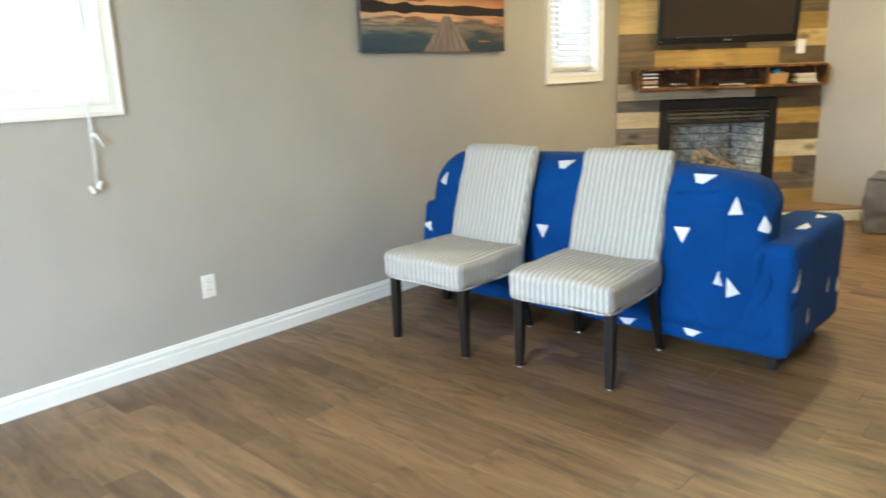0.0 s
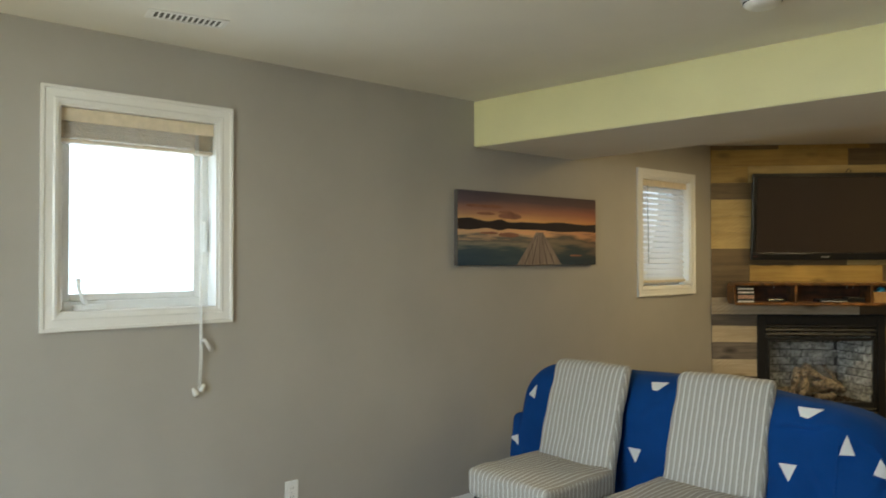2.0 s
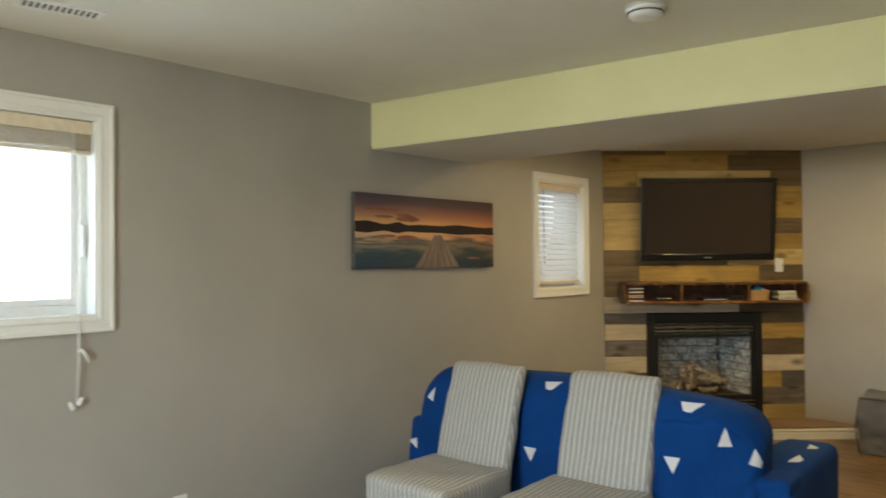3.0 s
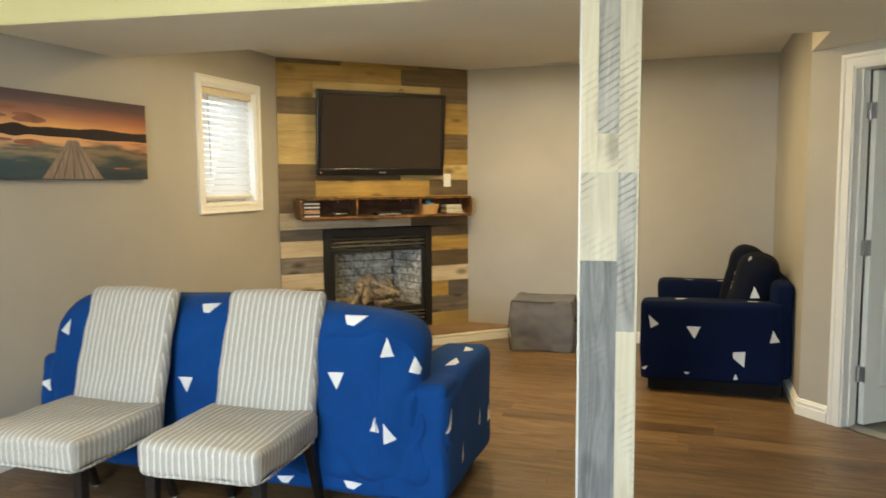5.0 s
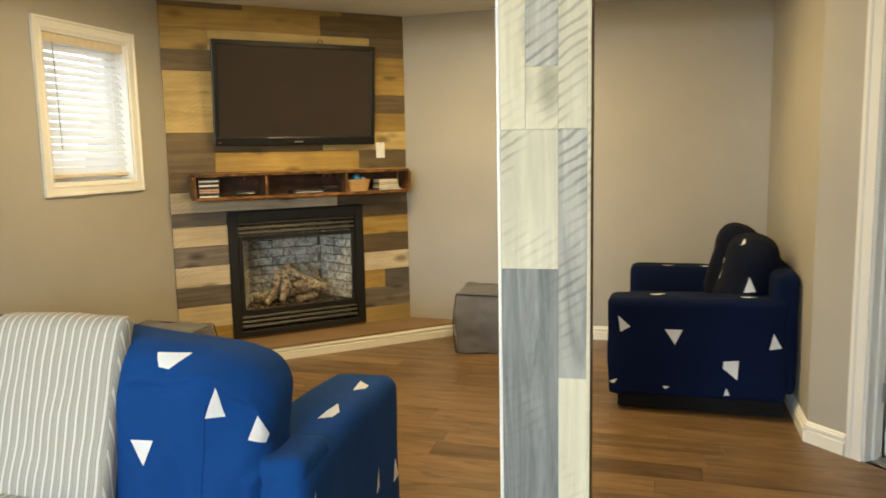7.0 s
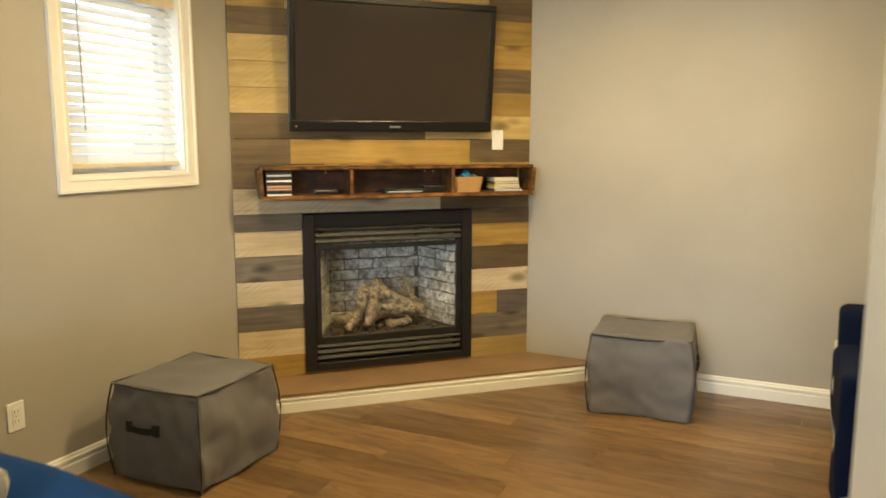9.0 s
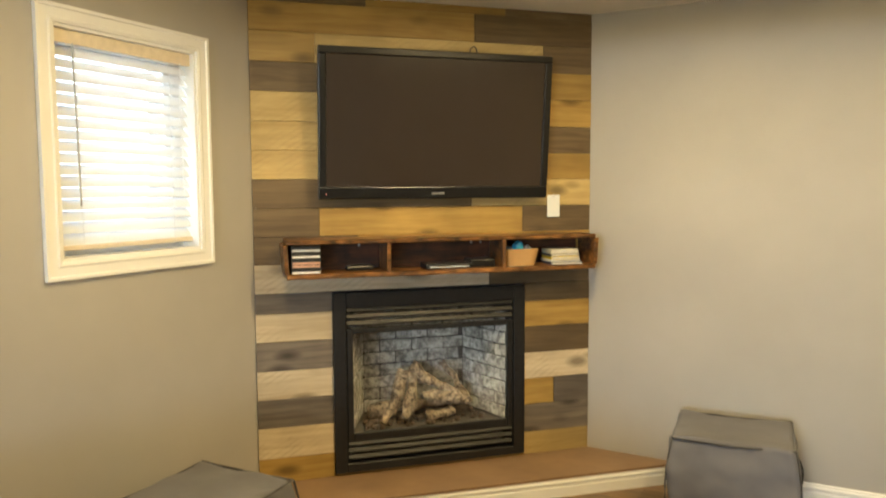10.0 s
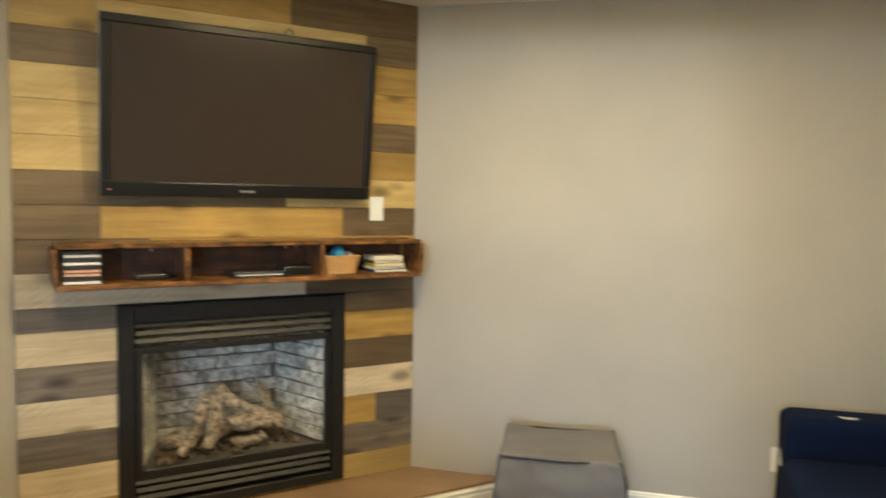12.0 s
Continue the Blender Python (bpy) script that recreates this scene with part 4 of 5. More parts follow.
# storage ottomans
def ottoman(m, sx, sy, sz, label, seed, handle):
    ot = thing("storage_cube", m, label, "ottoman", "grey storage cubes")

    def sag(p):
        k = (p.z / sz + 0.5)
        bulge = 1 + 0.085 * math.sin(math.pi * min(1, max(0, k))) - 0.03 * k
        q = Vector((p.x * bulge, p.y * bulge, p.z))
        if p.z > 0:
            q.z -= 0.012 * (1 - (2 * p.x / sx) ** 2) * (1 - (2 * p.y / sy) ** 2)
        low = 1 - min(1, max(0, k))
        w = p * 6 + Vector((seed, p.z * 5, 0))
        q += Vector((noise.noise(w), noise.noise(w + Vector((4, 1, 7))), 0)) * 0.014 * low + Vector((1, 1, 0)) * 0.008 * noise.noise(p * 15 + Vector((seed, 0, 0)))
        return q

    part("cover", moved(soft_box(sx, sy, sz, 0.018, 44, 0.017, 6.5, seed, sag), Matrix.Translation((0, 0, sz / 2))), GREY_F, ot, "", True)
    x, y = sx / 2 * 0.972, sy / 2 * 0.972
    top = [(-x, -y), (x, -y), (x, y), (-x, y)]
    ring = []
    for i in range(4):
        (xa, ya), (xb, yb) = top[i], top[(i + 1) % 4]
        ring += [(xa + (xb - xa) * k / 6, ya + (yb - ya) * k / 6, sz - 0.006 - 0.006 * math.sin(math.pi * k / 6) + 0.004 * noise.noise(Vector((xa * 9 + k, ya, seed)))) for k in range(6)]
    part("piping", tube(ring + ring[:1], 0.005, 6), PIPING, ot, "dark seam piping", True)
    for xa, ya in top:
        part("seam", tube([(xa * (1 + 0.085 * math.sin(math.pi * k / 6) + 0.03 * (1 - k / 6)), ya * (1 + 0.085 * math.sin(math.pi * k / 6) + 0.03 * (1 - k / 6)), 0.008 + (sz - 0.014) * k / 6) for k in range(7)], 0.0045, 6), PIPING, ot, "", True)
    if handle == "front":
        pts = [(-0.11 + 0.14 * k / 6, -sy / 2 * 1.055 - 0.012 - 0.008 * math.sin(math.pi * k / 6), sz * 0.60 - 0.006 * math.sin(math.pi * k / 6)) for k in range(7)]
    else:
        pts = [(sx / 2 * 1.055 + 0.012 + 0.008 * math.sin(math.pi * k / 6), -0.07 + 0.14 * k / 6, sz * 0.62) for k in range(7)]
    b = bmesh.new()
    for p0, p1 in zip(pts, pts[1:]):
        c = (Vector(p0) + Vector(p1)) / 2
        d = 0.014
        box(min(p0[0], p1[0]) - (0 if handle == "front" else 0.003), min(p0[1], p1[1]) - (0.003 if handle == "front" else 0), c.z - d, max(p0[0], p1[0]) + 0.001, max(p0[1], p1[1]) + 0.001, c.z + d, bm=b)
    grip = part("handle", b, STRAP, ot, "black webbing handle")
    for p in (pts[0], pts[-1]):
        part("handle_tab", box(p[0] - 0.016, p[1] - (0.004 if handle == "front" else 0.016), p[2] - 0.024, p[0] + (0.016 if handle == "front" else 0.004), p[1] + 0.016, p[2] + 0.024, 0.002, 1), STRAP, grip)
    return ot


ottoman(Matrix.Translation((2.045, 6.20, 0)) @ Matrix.Rotation(radians(5), 4, "Z"), 0.51, 0.45, 0.428, "sagging grey fabric storage cube against the wall", 21.0, "side")
ottoman(Matrix.Translation((0.40, 4.590, 0)) @ Matrix.Rotation(radians(2), 4, "Z"), 0.47, 0.50, 0.42, "grey fabric storage cube with a black handle", 33.0, "front")


# ---------------------------------------------------------------- fireplace
fire = thing("gas_fireplace", FPM, "black framed gas fireplace with log set, unlit", "fireplace")
F0, F1, FZ0, FZ1 = 0.366, 1.372, 0.116, 1.020
bm = bmesh.new()
for a in [(F0, -0.030, FZ0, F0 + 0.062, 0.012, FZ1), (F1 - 0.062, -0.030, FZ0, F1, 0.012, FZ1), (F0 + 0.062, -0.030, FZ1 - 0.075, F1 - 0.062, 0.012, FZ1), (F0 + 0.062, -0.030, FZ0, F1 - 0.062, 0.012, FZ0 + 0.045)]:
    part("surround_bar", box(*a, bevel=0.003, seg=1), STEELBLACK, fire, "black steel surround")
LOUVRE = plain("satin_black_steel", (0.016, 0.016, 0.016), 0.5, 0.1, 0.2)
for z0, n in ((0.838, 3), (0.165, 3)):
    for k in range(n):
        b = moved(box(F0 + 0.066, -0.018, -0.012, F1 - 0.066, 0.0, 0.012, 0.003, 1), Matrix.Translation((0, -0.004, z0 + 0.02 + 0.034 * k)) @ Matrix.Rotation(radians(-30), 4, "X"))
        part("louvre", b, LOUVRE, fire, "black louvre blade")
G0, G1, GZ0, GZ1 = 0.462, 1.276, 0.312, 0.812
bm = bmesh.new()
for a in [(F0 + 0.064, -0.022, 0.270, G0, 0.004, 0.838), (G1, -0.022, 0.270, F1 - 0.064, 0.004, 0.838), (G0, -0.022, 0.270, G1, 0.004, GZ0), (G0, -0.022, GZ1, G1, 0.004, 0.838)]:
    box(*a, bevel=0.004, seg=1, bm=bm)
part("glass_frame", bm, STEELBLACK, fire)
g = part("glass_pane", box(G0, -0.008, GZ0, G1, -0.004, GZ1), GLASS, fire, "clear fire glass")
g.visible_shadow = False


def sooty(name, pale, dark, scale, rough=0.95):
    """Rough fired clay, blackened in patches."""
    m, p = base(name, rough)
    v = coords(m, (1, 1, 1), 5.0)
    n = noise_tex(m, v, scale, 6, 0.7)
    link(m, mixc(m, 0.7, ramp(m, n, [(0.40, dark), (0.58, pale)]), ramp(m, noise_tex(m, v, scale / 5, 3), [(0.35, (0.35, 0.34, 0.32)), (0.62, (1, 1, 1))]), "MULTIPLY"), p.inputs["Base Color"])
    bump(m, p, n, 0.9, 0.006)
    return m


BRICK = sooty("firebrick", (0.55, 0.54, 0.49), (0.20, 0.195, 0.18), 34)
MORTAR = paint("fire_mortar", (0.045, 0.042, 0.038), 0.95, 0.3, 80, 0.5)
B0, B1, BD, BZ0, BZ1 = 0.45, 1.285, 0.36, 0.29, 0.93
splay = 0.13
bm = bmesh.new()
pl = [(B0, 0.005), (B0 + splay, BD), (B1 - splay, BD), (B1, 0.005)]
for (xa, ya), (xb, yb) in zip(pl, pl[1:]):
    bm.faces.new([bm.verts.new(p) for p in ((xa, ya, BZ0), (xb, yb, BZ0), (xb, yb, BZ1), (xa, ya, BZ1))])
bm.faces.new([bm.verts.new((*p, BZ0)) for p in pl])
bm.faces.new([bm.verts.new((*p, BZ1)) for p in pl])
part("firebox", bm, MORTAR, fire, "dark firebox lining")
rb = random.Random(4)
for (xa, ya), (xb, yb) in zip(pl, pl[1:]):
    a, b = Vector((xa, ya, 0)), Vector((xb, yb, 0))
    L = (b - a).length
    u = (b - a).normalized()
    nrm = Vector((u.y, -u.x, 0))
    for r in range(9):
        z = BZ0 + 0.012 + r * 0.066
        s = -0.09 * (r % 2)
        while s < L:
            s0, s1 = max(0.004, s + 0.003), min(L - 0.004, s + 0.180)
            if s1 - s0 > 0.02:
                q = 0.004 + rb.random() * 0.005
                bb = box(s0, -q, z, s1, 0.004, z + 0.061, 0.004, 1)
                mm_ = Matrix(((u.x, -nrm.x, 0, a.x), (u.y, -nrm.y, 0, a.y), (0, 0, 1, 0), (0, 0, 0, 1)))
                for v in bb.verts:
                    v.co += Vector((noise.noise(v.co * 40 + Vector((s, r, 0))), 0, noise.noise(v.co * 37))) * 0.005
                part("brick", moved(bb, mm_), BRICK, fire)
            s += 0.183
LOGM = sooty("ceramic_log", (0.30, 0.245, 0.18), (0.04, 0.030, 0.022), 38)


def log(a, b, r, seed):
    pts, rad = [], []
    a, b = Vector(a), Vector(b)
    for k in range(17):
        p = a.lerp(b, k / 16)
        q = p * 7 + Vector((seed, 0, seed))
        pts.append(p + Vector((noise.noise(q), noise.noise(q + Vector((5, 5, 5))), noise.noise(q + Vector((9, 1, 3))))) * 0.034)
        rad.append(0.8 * r * (0.85 + 0.6 * noise.noise(q * 2.3)))
    t = tube(pts, rad, 14)
    for v in t.verts:
        v.co += Vector((noise.noise(v.co * 30), noise.noise(v.co * 30 + Vector((3, 3, 3))), noise.noise(v.co * 30 + Vector((6, 1, 8))))) * 0.008 + Vector((noise.noise(v.co * 90), noise.noise(v.co * 90 + Vector((3, 3, 3))), noise.noise(v.co * 90 + Vector((6, 1, 8))))) * 0.005
    return t


for k, (a, b, r) in enumerate([((0.58, 0.20, 0.36), (1.14, 0.26, 0.38), 0.055), ((0.66, 0.09, 0.36), (0.80, 0.20, 0.53), 0.045), ((0.75, 0.05, 0.335), (0.80, 0.18, 0.50), 0.042), ((0.82, 0.22, 0.58), (1.06, 0.10, 0.40), 0.048), ((0.84, 0.10, 0.44), (1.10, 0.09, 0.39), 0.046), ((1.00, 0.26, 0.56), (1.12, 0.14, 0.37), 0.034), ((0.62, 0.06, 0.33), (0.70, 0.12, 0.40), 0.034), ((0.88, 0.07, 0.34), (1.02, 0.12, 0.37), 0.034)]):
    part("log", log(a, b, r, k * 3.1), LOGM, fire, "ceramic log", True)
EMB = plain("embers", (0.045, 0.030, 0.020), 0.9, 0, 0.6, 60)
bm = bmesh.new()
re = random.Random(9)
for _ in range(60):
    b = bmesh.new()
    bmesh.ops.create_icosphere(b, subdivisions=1, radius=re.uniform(0.008, 0.02))
    merged(bm, moved(b, pose(re.uniform(0.53, 1.2), re.uniform(0.04, 0.24), BZ0 + 0.008 + re.uniform(0, 0.012), re.uniform(0, 90), re.uniform(0, 90), 0)))
tagged(part("ember_bed", bm, EMB, fire, "dark ember chips"), kind="stuff")

# ---------------------------------------------------------------- television
TILTED = FPM @ Matrix.Translation((0.884, -0.060, 1.477)) @ Matrix.Rotation(radians(5.5), 4, "X")
tv = thing("television", TILTED, "large black flat-screen television tilted on its wall mount", "television")
TW, TH = 0.584, 0.706
part("back_shell", box(-TW + 0.03, 0.01, 0.03, TW - 0.03, 0.05, TH - 0.03, 0.012), BLACK, tv)
bm = bmesh.new()
for a in [(-TW, -0.022, 0, TW, 0.014, 0.058), (-TW, -0.022, TH - 0.034, TW, 0.014, TH), (-TW, -0.022, 0.058, -TW + 0.036, 0.014, TH - 0.034), (TW - 0.036, -0.022, 0.058, TW, 0.014, TH - 0.034)]:
    box(*a, bevel=0.005, bm=bm)
GLOSS = plain("gloss_black", (0.0035, 0.0035, 0.004), 0.30)
part("bezel", bm, GLOSS, tv, "gloss black bezel")
SCREEN = plain("dark_screen", (0.032, 0.0225, 0.0175), 0.18, 0, 0.05, 2)
part("screen", box(-TW + 0.035, -0.013, 0.056, TW - 0.035, 0.010, TH - 0.033), SCREEN, tv, "dark switched-off screen")
part("badge", box(-0.032, -0.0235, 0.020, 0.032, -0.021, 0.031, 0.001, 1), CHROME, tv, "small silver badge")
part("standby_light", lathe([(0.003, 0), (0.003, 0.002)], 10), emit("red_led", (1.0, 0.05, 0.02), 1.5), tv, "tiny red standby light").matrix_basis = pose(-TW + 0.035, -0.0225, 0.025, 90, 0, 0)
part("mount", box(-0.25, 0.04, 0.15, 0.25, 0.10, 0.50), BLACK, tv, "black wall bracket")
bm = tube([(0.16, 0.03, TH - 0.03), (0.165, 0.032, TH + 0.02), (0.185, 0.034, TH + 0.034), (0.20, 0.036, TH + 0.02), (0.20, 0.04, TH - 0.03)], 0.0035, 8)
part("cable_loop", bm, BLACK, tv, "black cable loop", True)

# ---------------------------------------------------------------- shelf and what stands on it
shelf = thing("mantel_shelf", FPM, "torch-burnt wooden box shelf above the fireplace", "shelf")
S0, S1, SZ0, SZ1, SD = 0.135, 1.690, 1.112, 1.290, -0.20
part("bottom_board", box(S0, SD, SZ0, S1, -0.001, SZ0 + 0.022, 0.003, 1), BURNT, shelf)
part("top_board", box(S0, SD, SZ1 - 0.02, S1, -0.001, SZ1, 0.003, 1), BURNT, shelf)
# back board in a darker, redder brown than the boards round it
part("back_board", box(S0 + 0.02, -0.014, SZ0 + 0.022, S1 - 0.02, -0.001, SZ1 - 0.02), RED_BROWN, shelf, "dark red-brown back board")
for x in (0.600, 1.180):
    part("upright", box(x, SD + 0.001, SZ0 + 0.022, x + 0.02, -0.014, SZ1 - 0.02, 0.002, 1), BURNT, shelf)
for x, out in ((S0, -1), (S1 - 0.02, 1)):
    b = box(x, SD - 0.002, SZ0 + 0.0225, x + 0.02, -0.001, SZ1 - 0.0205, 0.002, 1)
    for v in b.verts:
        v.co.x += out * (0.006 + 0.012 * (v.co.z - SZ0) / (SZ1 - SZ0))
    part("end_board", b, BURNT, shelf, "flared end board")
for x in (0.50, 0.64, 1.08, 1.13):
    part("screw", moved(lathe([(0.007, 0.0), (0.006, 0.002), (0.002, 0.003)], 10), pose(x, -0.0142, SZ1 - 0.040, 90, 0, 0)), CHROME, shelf, "pale screw head")
Z = SZ0 + 0.0225
rd = random.Random(12)
CASES = [plain("case_" + n, c, 0.35) for n, c in (("white", (0.75, 0.75, 0.75)), ("black", (0.03, 0.03, 0.03)), ("red", (0.45, 0.05, 0.04)), ("silver", (0.5, 0.52, 0.55)), ("tan", (0.6, 0.35, 0.25)))]
z = Z
for i, k in enumerate((0, 1, 4, 4, 1, 0, 1, 3, 1)):
    h = 0.0145
    case = thing("disc_case", FPM @ Matrix.Translation((0.158, -0.182 + rd.uniform(0, 0.006), z)), "thin plastic disc case lying in a stack", "disc case", "stack of disc cases")
    part("sleeve", box(0, 0, 0, 0.135, 0.17, h - 0.001, 0.0015, 1), CASES[1], case)
    part("spine_label", box(0.004, -0.0012, 0.002, 0.131, 0.002, h - 0.003), CASES[k], case, "printed spine label")
    z += h
box1 = thing("media_box", FPM @ Matrix.Translation((0.80, -0.16, Z)), "small black media player", "electronics")
part("case", box(0, 0, 0, 0.24, 0.12, 0.024, 0.004), GLOSS, box1)
part("front_strip", box(0.02, -0.001, 0.006, 0.22, 0.002, 0.012), CASES[3], box1)
box3 = thing("media_box", FPM @ Matrix.Translation((1.03, -0.15, Z)), "small dark set-top box", "electronics")
part("case", box(0, 0, 0, 0.13, 0.11, 0.040, 0.006), BLACK, box3)
part("front_panel", box(0.01, -0.001, 0.008, 0.12, 0.002, 0.032), GLOSS, box3)
box2 = thing("remote_control", FPM @ Matrix.Translation((0.42, -0.12, Z)), "black remote control lying flat", "remote")
part("body", box(0, 0, 0, 0.13, 0.045, 0.026, 0.009), BLACK, box2)
part("keypad", box(0.02, 0.008, 0.0255, 0.1, 0.034, 0.028, 0.001, 1), CASES[1], box2)
WICK = paint("wicker", (0.50, 0.30, 0.12), 0.8, 0.3, 90, 0.7)
basket = thing("wicker_basket", FPM @ Matrix.Translation((1.30, -0.105, Z)), "small woven basket filled with toys", "basket")
bm = bmesh.new()
for r in range(9):
    k = r / 8
    hw, hd = 0.074 + 0.018 * k, 0.055 + 0.012 * k
    pts = []
    for q in range(33):
        a = 2 * math.pi * q / 32
        x, y = math.copysign(abs(math.cos(a)) ** 0.5, math.cos(a)) * hw, math.copysign(abs(math.sin(a)) ** 0.5, math.sin(a)) * hd
        wv = 1 + 0.03 * (1 if (q + r) % 2 else -1)
        pts.append((x * wv, y * wv, 0.004 + 0.0095 * r))
    tube(pts, 0.0052, 5, bm)
part("weave", bm, WICK, basket, "", True)
part("floor_panel", box(-0.07, -0.053, 0.001, 0.07, 0.053, 0.006), WICK, basket)
for k, (dx, dy, dz, r, c) in enumerate([(-0.01, -0.025, 0.106, 0.030, (0.03, 0.28, 0.50)), (0.045, -0.01, 0.088, 0.024, (0.5, 0.5, 0.5)), (-0.05, 0.0, 0.088, 0.022, (0.05, 0.12, 0.2)), (0.02, 0.02, 0.09, 0.028, (0.3, 0.15, 0.05))]):
    b = bmesh.new()
    bmesh.ops.create_icosphere(b, subdivisions=3, radius=r)
    for v in b.verts:
        v.co += v.co.normalized() * 0.004 * noise.noise(v.co * 60 + Vector((k, 0, 0)))
    ob = link_mesh("toy_ball", b, plain("toy_paint", c, 0.4), True)
    ob.matrix_basis = FPM @ Matrix.Translation((1.30 + dx, -0.105 + dy, Z + dz - 0.012))
    tagged(ob, "small rounded toy in the basket", "toy", "toys in the basket")
for i, (c, h, w) in enumerate([((0.06, 0.07, 0.10), 0.014, 0.17), ((0.70, 0.66, 0.55), 0.012, 0.165), ((0.62, 0.44, 0.02), 0.016, 0.155), ((0.08, 0.075, 0.07), 0.014, 0.16), ((0.60, 0.56, 0.42), 0.022, 0.15)]):
    zz = Z + sum([0.014, 0.012, 0.016, 0.014, 0.022][:i])
    bk = thing("book", FPM @ Matrix.Translation((1.455, -0.17 + 0.004 * (i % 2), zz)) @ Matrix.Rotation(radians((-3, 2, -1, 3, 0)[i]), 4, "Z"), "book lying in a short pile", "book", "pile of books")
    part("cover", box(0, 0, 0, w, 0.12, h - 0.0005, 0.001, 1), plain("book_cover", c, 0.5), bk)
    part("pages", box(0.004, -0.001, 0.0025, w + 0.001, 0.116, h - 0.003), plain("paper", (0.6, 0.57, 0.5), 0.9), bk)

# ---------------------------------------------------------------- picture on the long wall
PY0, PY1, PZ0, PZ1 = 2.476, 3.759, 1.446, 1.894
pic = thing("canvas_picture", Matrix.Translation((0, PY0, PZ0)), "wide canvas print of a jetty on a lake at dusk", "picture")
PW, PH = PY1 - PY0, PZ1 - PZ0
part("canvas", box(0.002, 0, 0, 0.034, PW, PH, 0.002, 1), plain("canvas_edge", (0.10, 0.09, 0.085), 0.8, 0, 0.3, 8), pic, "wrapped canvas edge")


def print_material(name, stops, streak=0.25):
    """Vertical colour run with soft level streaks."""
    m, p = base(name, 0.75)
    tc = node(m, "ShaderNodeTexCoord")
    sep = node(m, "ShaderNodeSeparateXYZ")
    link(m, tc.outputs["Object"], sep.inputs[0])
    n = noise_tex(m, coords(m, (1, 1.6, 14)), 1.6, 5)
    a = node(m, "ShaderNodeMath")
    a.operation = "MULTIPLY_ADD"
    a.inputs[1].default_value = 1 / PH
    link(m, sep.outputs[2], a.inputs[0])
    b = node(m, "ShaderNodeMath")
    b.operation = "MULTIPLY_ADD"
    b.inputs[1].default_value, b.inputs[2].default_value = streak, -streak / 2
    link(m, n, b.inputs[0])
    link(m, b.outputs[0], a.inputs[2])
    c = ramp(m, a.outputs[0], stops)
    d = node(m, "ShaderNodeMath")
    d.operation = "MULTIPLY"
    d.inputs[1].default_value = 1 / PW
    link(m, sep.outputs[1], d.inputs[0])
    c = mixc(m, 1.0, c, ramp(m, d.outputs[0], [(0.0, (0.85, 0.9, 1.0)), (0.45, (1.1, 1, 0.9)), (1.0, (0.75, 0.55, 0.5))]), "MULTIPLY")
    link(m, c, p.inputs["Base Color"])
    return m


SKY = print_material("print_sky", [(0.50, (0.78, 0.40, 0.15)), (0.62, (0.74, 0.42, 0.18)), (0.75, (0.38, 0.18, 0.12)), (0.88, (0.13, 0.085, 0.095)), (1.0, (0.075, 0.06, 0.075))], 0.10)
WATER = print_material("print_water", [(0.0, (0.02, 0.05, 0.085)), (0.20, (0.05, 0.085, 0.10)), (0.30, (0.26, 0.23, 0.17)), (0.36, (0.12, 0.12, 0.11)), (0.44, (0.72, 0.45, 0.25)), (0.55, (0.75, 0.44, 0.22))], 0.42)
HILL = plain("print_hill_line", (0.022, 0.013, 0.014), 0.8, 0, 0.2, 5)
CLOUD = plain("print_cloud", (0.27, 0.115, 0.07), 0.8, 0, 0.3, 6)
JETTY = wood("print_jetty", (0.55, 0.43, 0.35), (0.28, 0.20, 0.16), 2, 0.8, fine=40)
JOINT = plain("print_joint", (0.05, 0.04, 0.035), 0.8)


def flat(points, x):
    b = bmesh.new()
    b.faces.new([b.verts.new((x, u * PW, v * PH)) for u, v in points])
    return b


part("print_sky", flat([(0.002, 0.52), (0.998, 0.52), (0.998, 0.998), (0.002, 0.998)], 0.0345), SKY, pic)
part("print_water", flat([(0.002, 0.002), (0.998, 0.002), (0.998, 0.5198), (0.002, 0.5198)], 0.0345), WATER, pic)
hills = lambda u: 0.052 + 0.028 * noise.noise(Vector((u * 5, 0.3, 0))) + 0.05 * math.exp(-((u - 0.27) / 0.05) ** 2) + 0.03 * math.exp(-((u - 0.05) / 0.08) ** 2) + 0.028 * math.exp(-((u - 0.75) / 0.2) ** 2) + 0.006 * noise.noise(Vector((u * 40, 0, 0)))
us = [0.002 + 0.996 * i / 90 for i in range(91)]
b = bmesh.new()
up = [(b.verts.new((0.0352, u * PW, (0.545 + hills(u)) * PH)), b.verts.new((0.0352, u * PW, (0.545 - 0.75 * hills(u + 0.004)) * PH))) for u in us]
for p, q in zip(up, up[1:]):
    b.faces.new((p[0], p[1], q[1], q[0]))
part("print_hill_line", b, HILL, pic)
for u, v, w, h in ((0.10, 0.80, 0.05, 0.022), (0.21, 0.80, 0.08, 0.025), (0.18, 0.70, 0.06, 0.02), (0.34, 0.68, 0.08, 0.045), (0.31, 0.73, 0.05, 0.02), (0.33, 0.42, 0.07, 0.035), (0.2, 0.44, 0.06, 0.018), (0.83, 0.14, 0.05, 0.012)):
    part("print_cloud", flat([(u + w * math.cos(a) * (1 + 0.3 * noise.noise(Vector((a, u, v)))), v + h * math.sin(a) * (1 + 0.4 * noise.noise(Vector((u, a * 2, v))))) for a in [2 * math.pi * k / 24 for k in range(24)]], 0.0350), CLOUD, pic)
part("print_jetty", flat([(0.385, 0.003), (0.715, 0.003), (0.575, 0.47), (0.525, 0.47)], 0.0356), JETTY, pic)
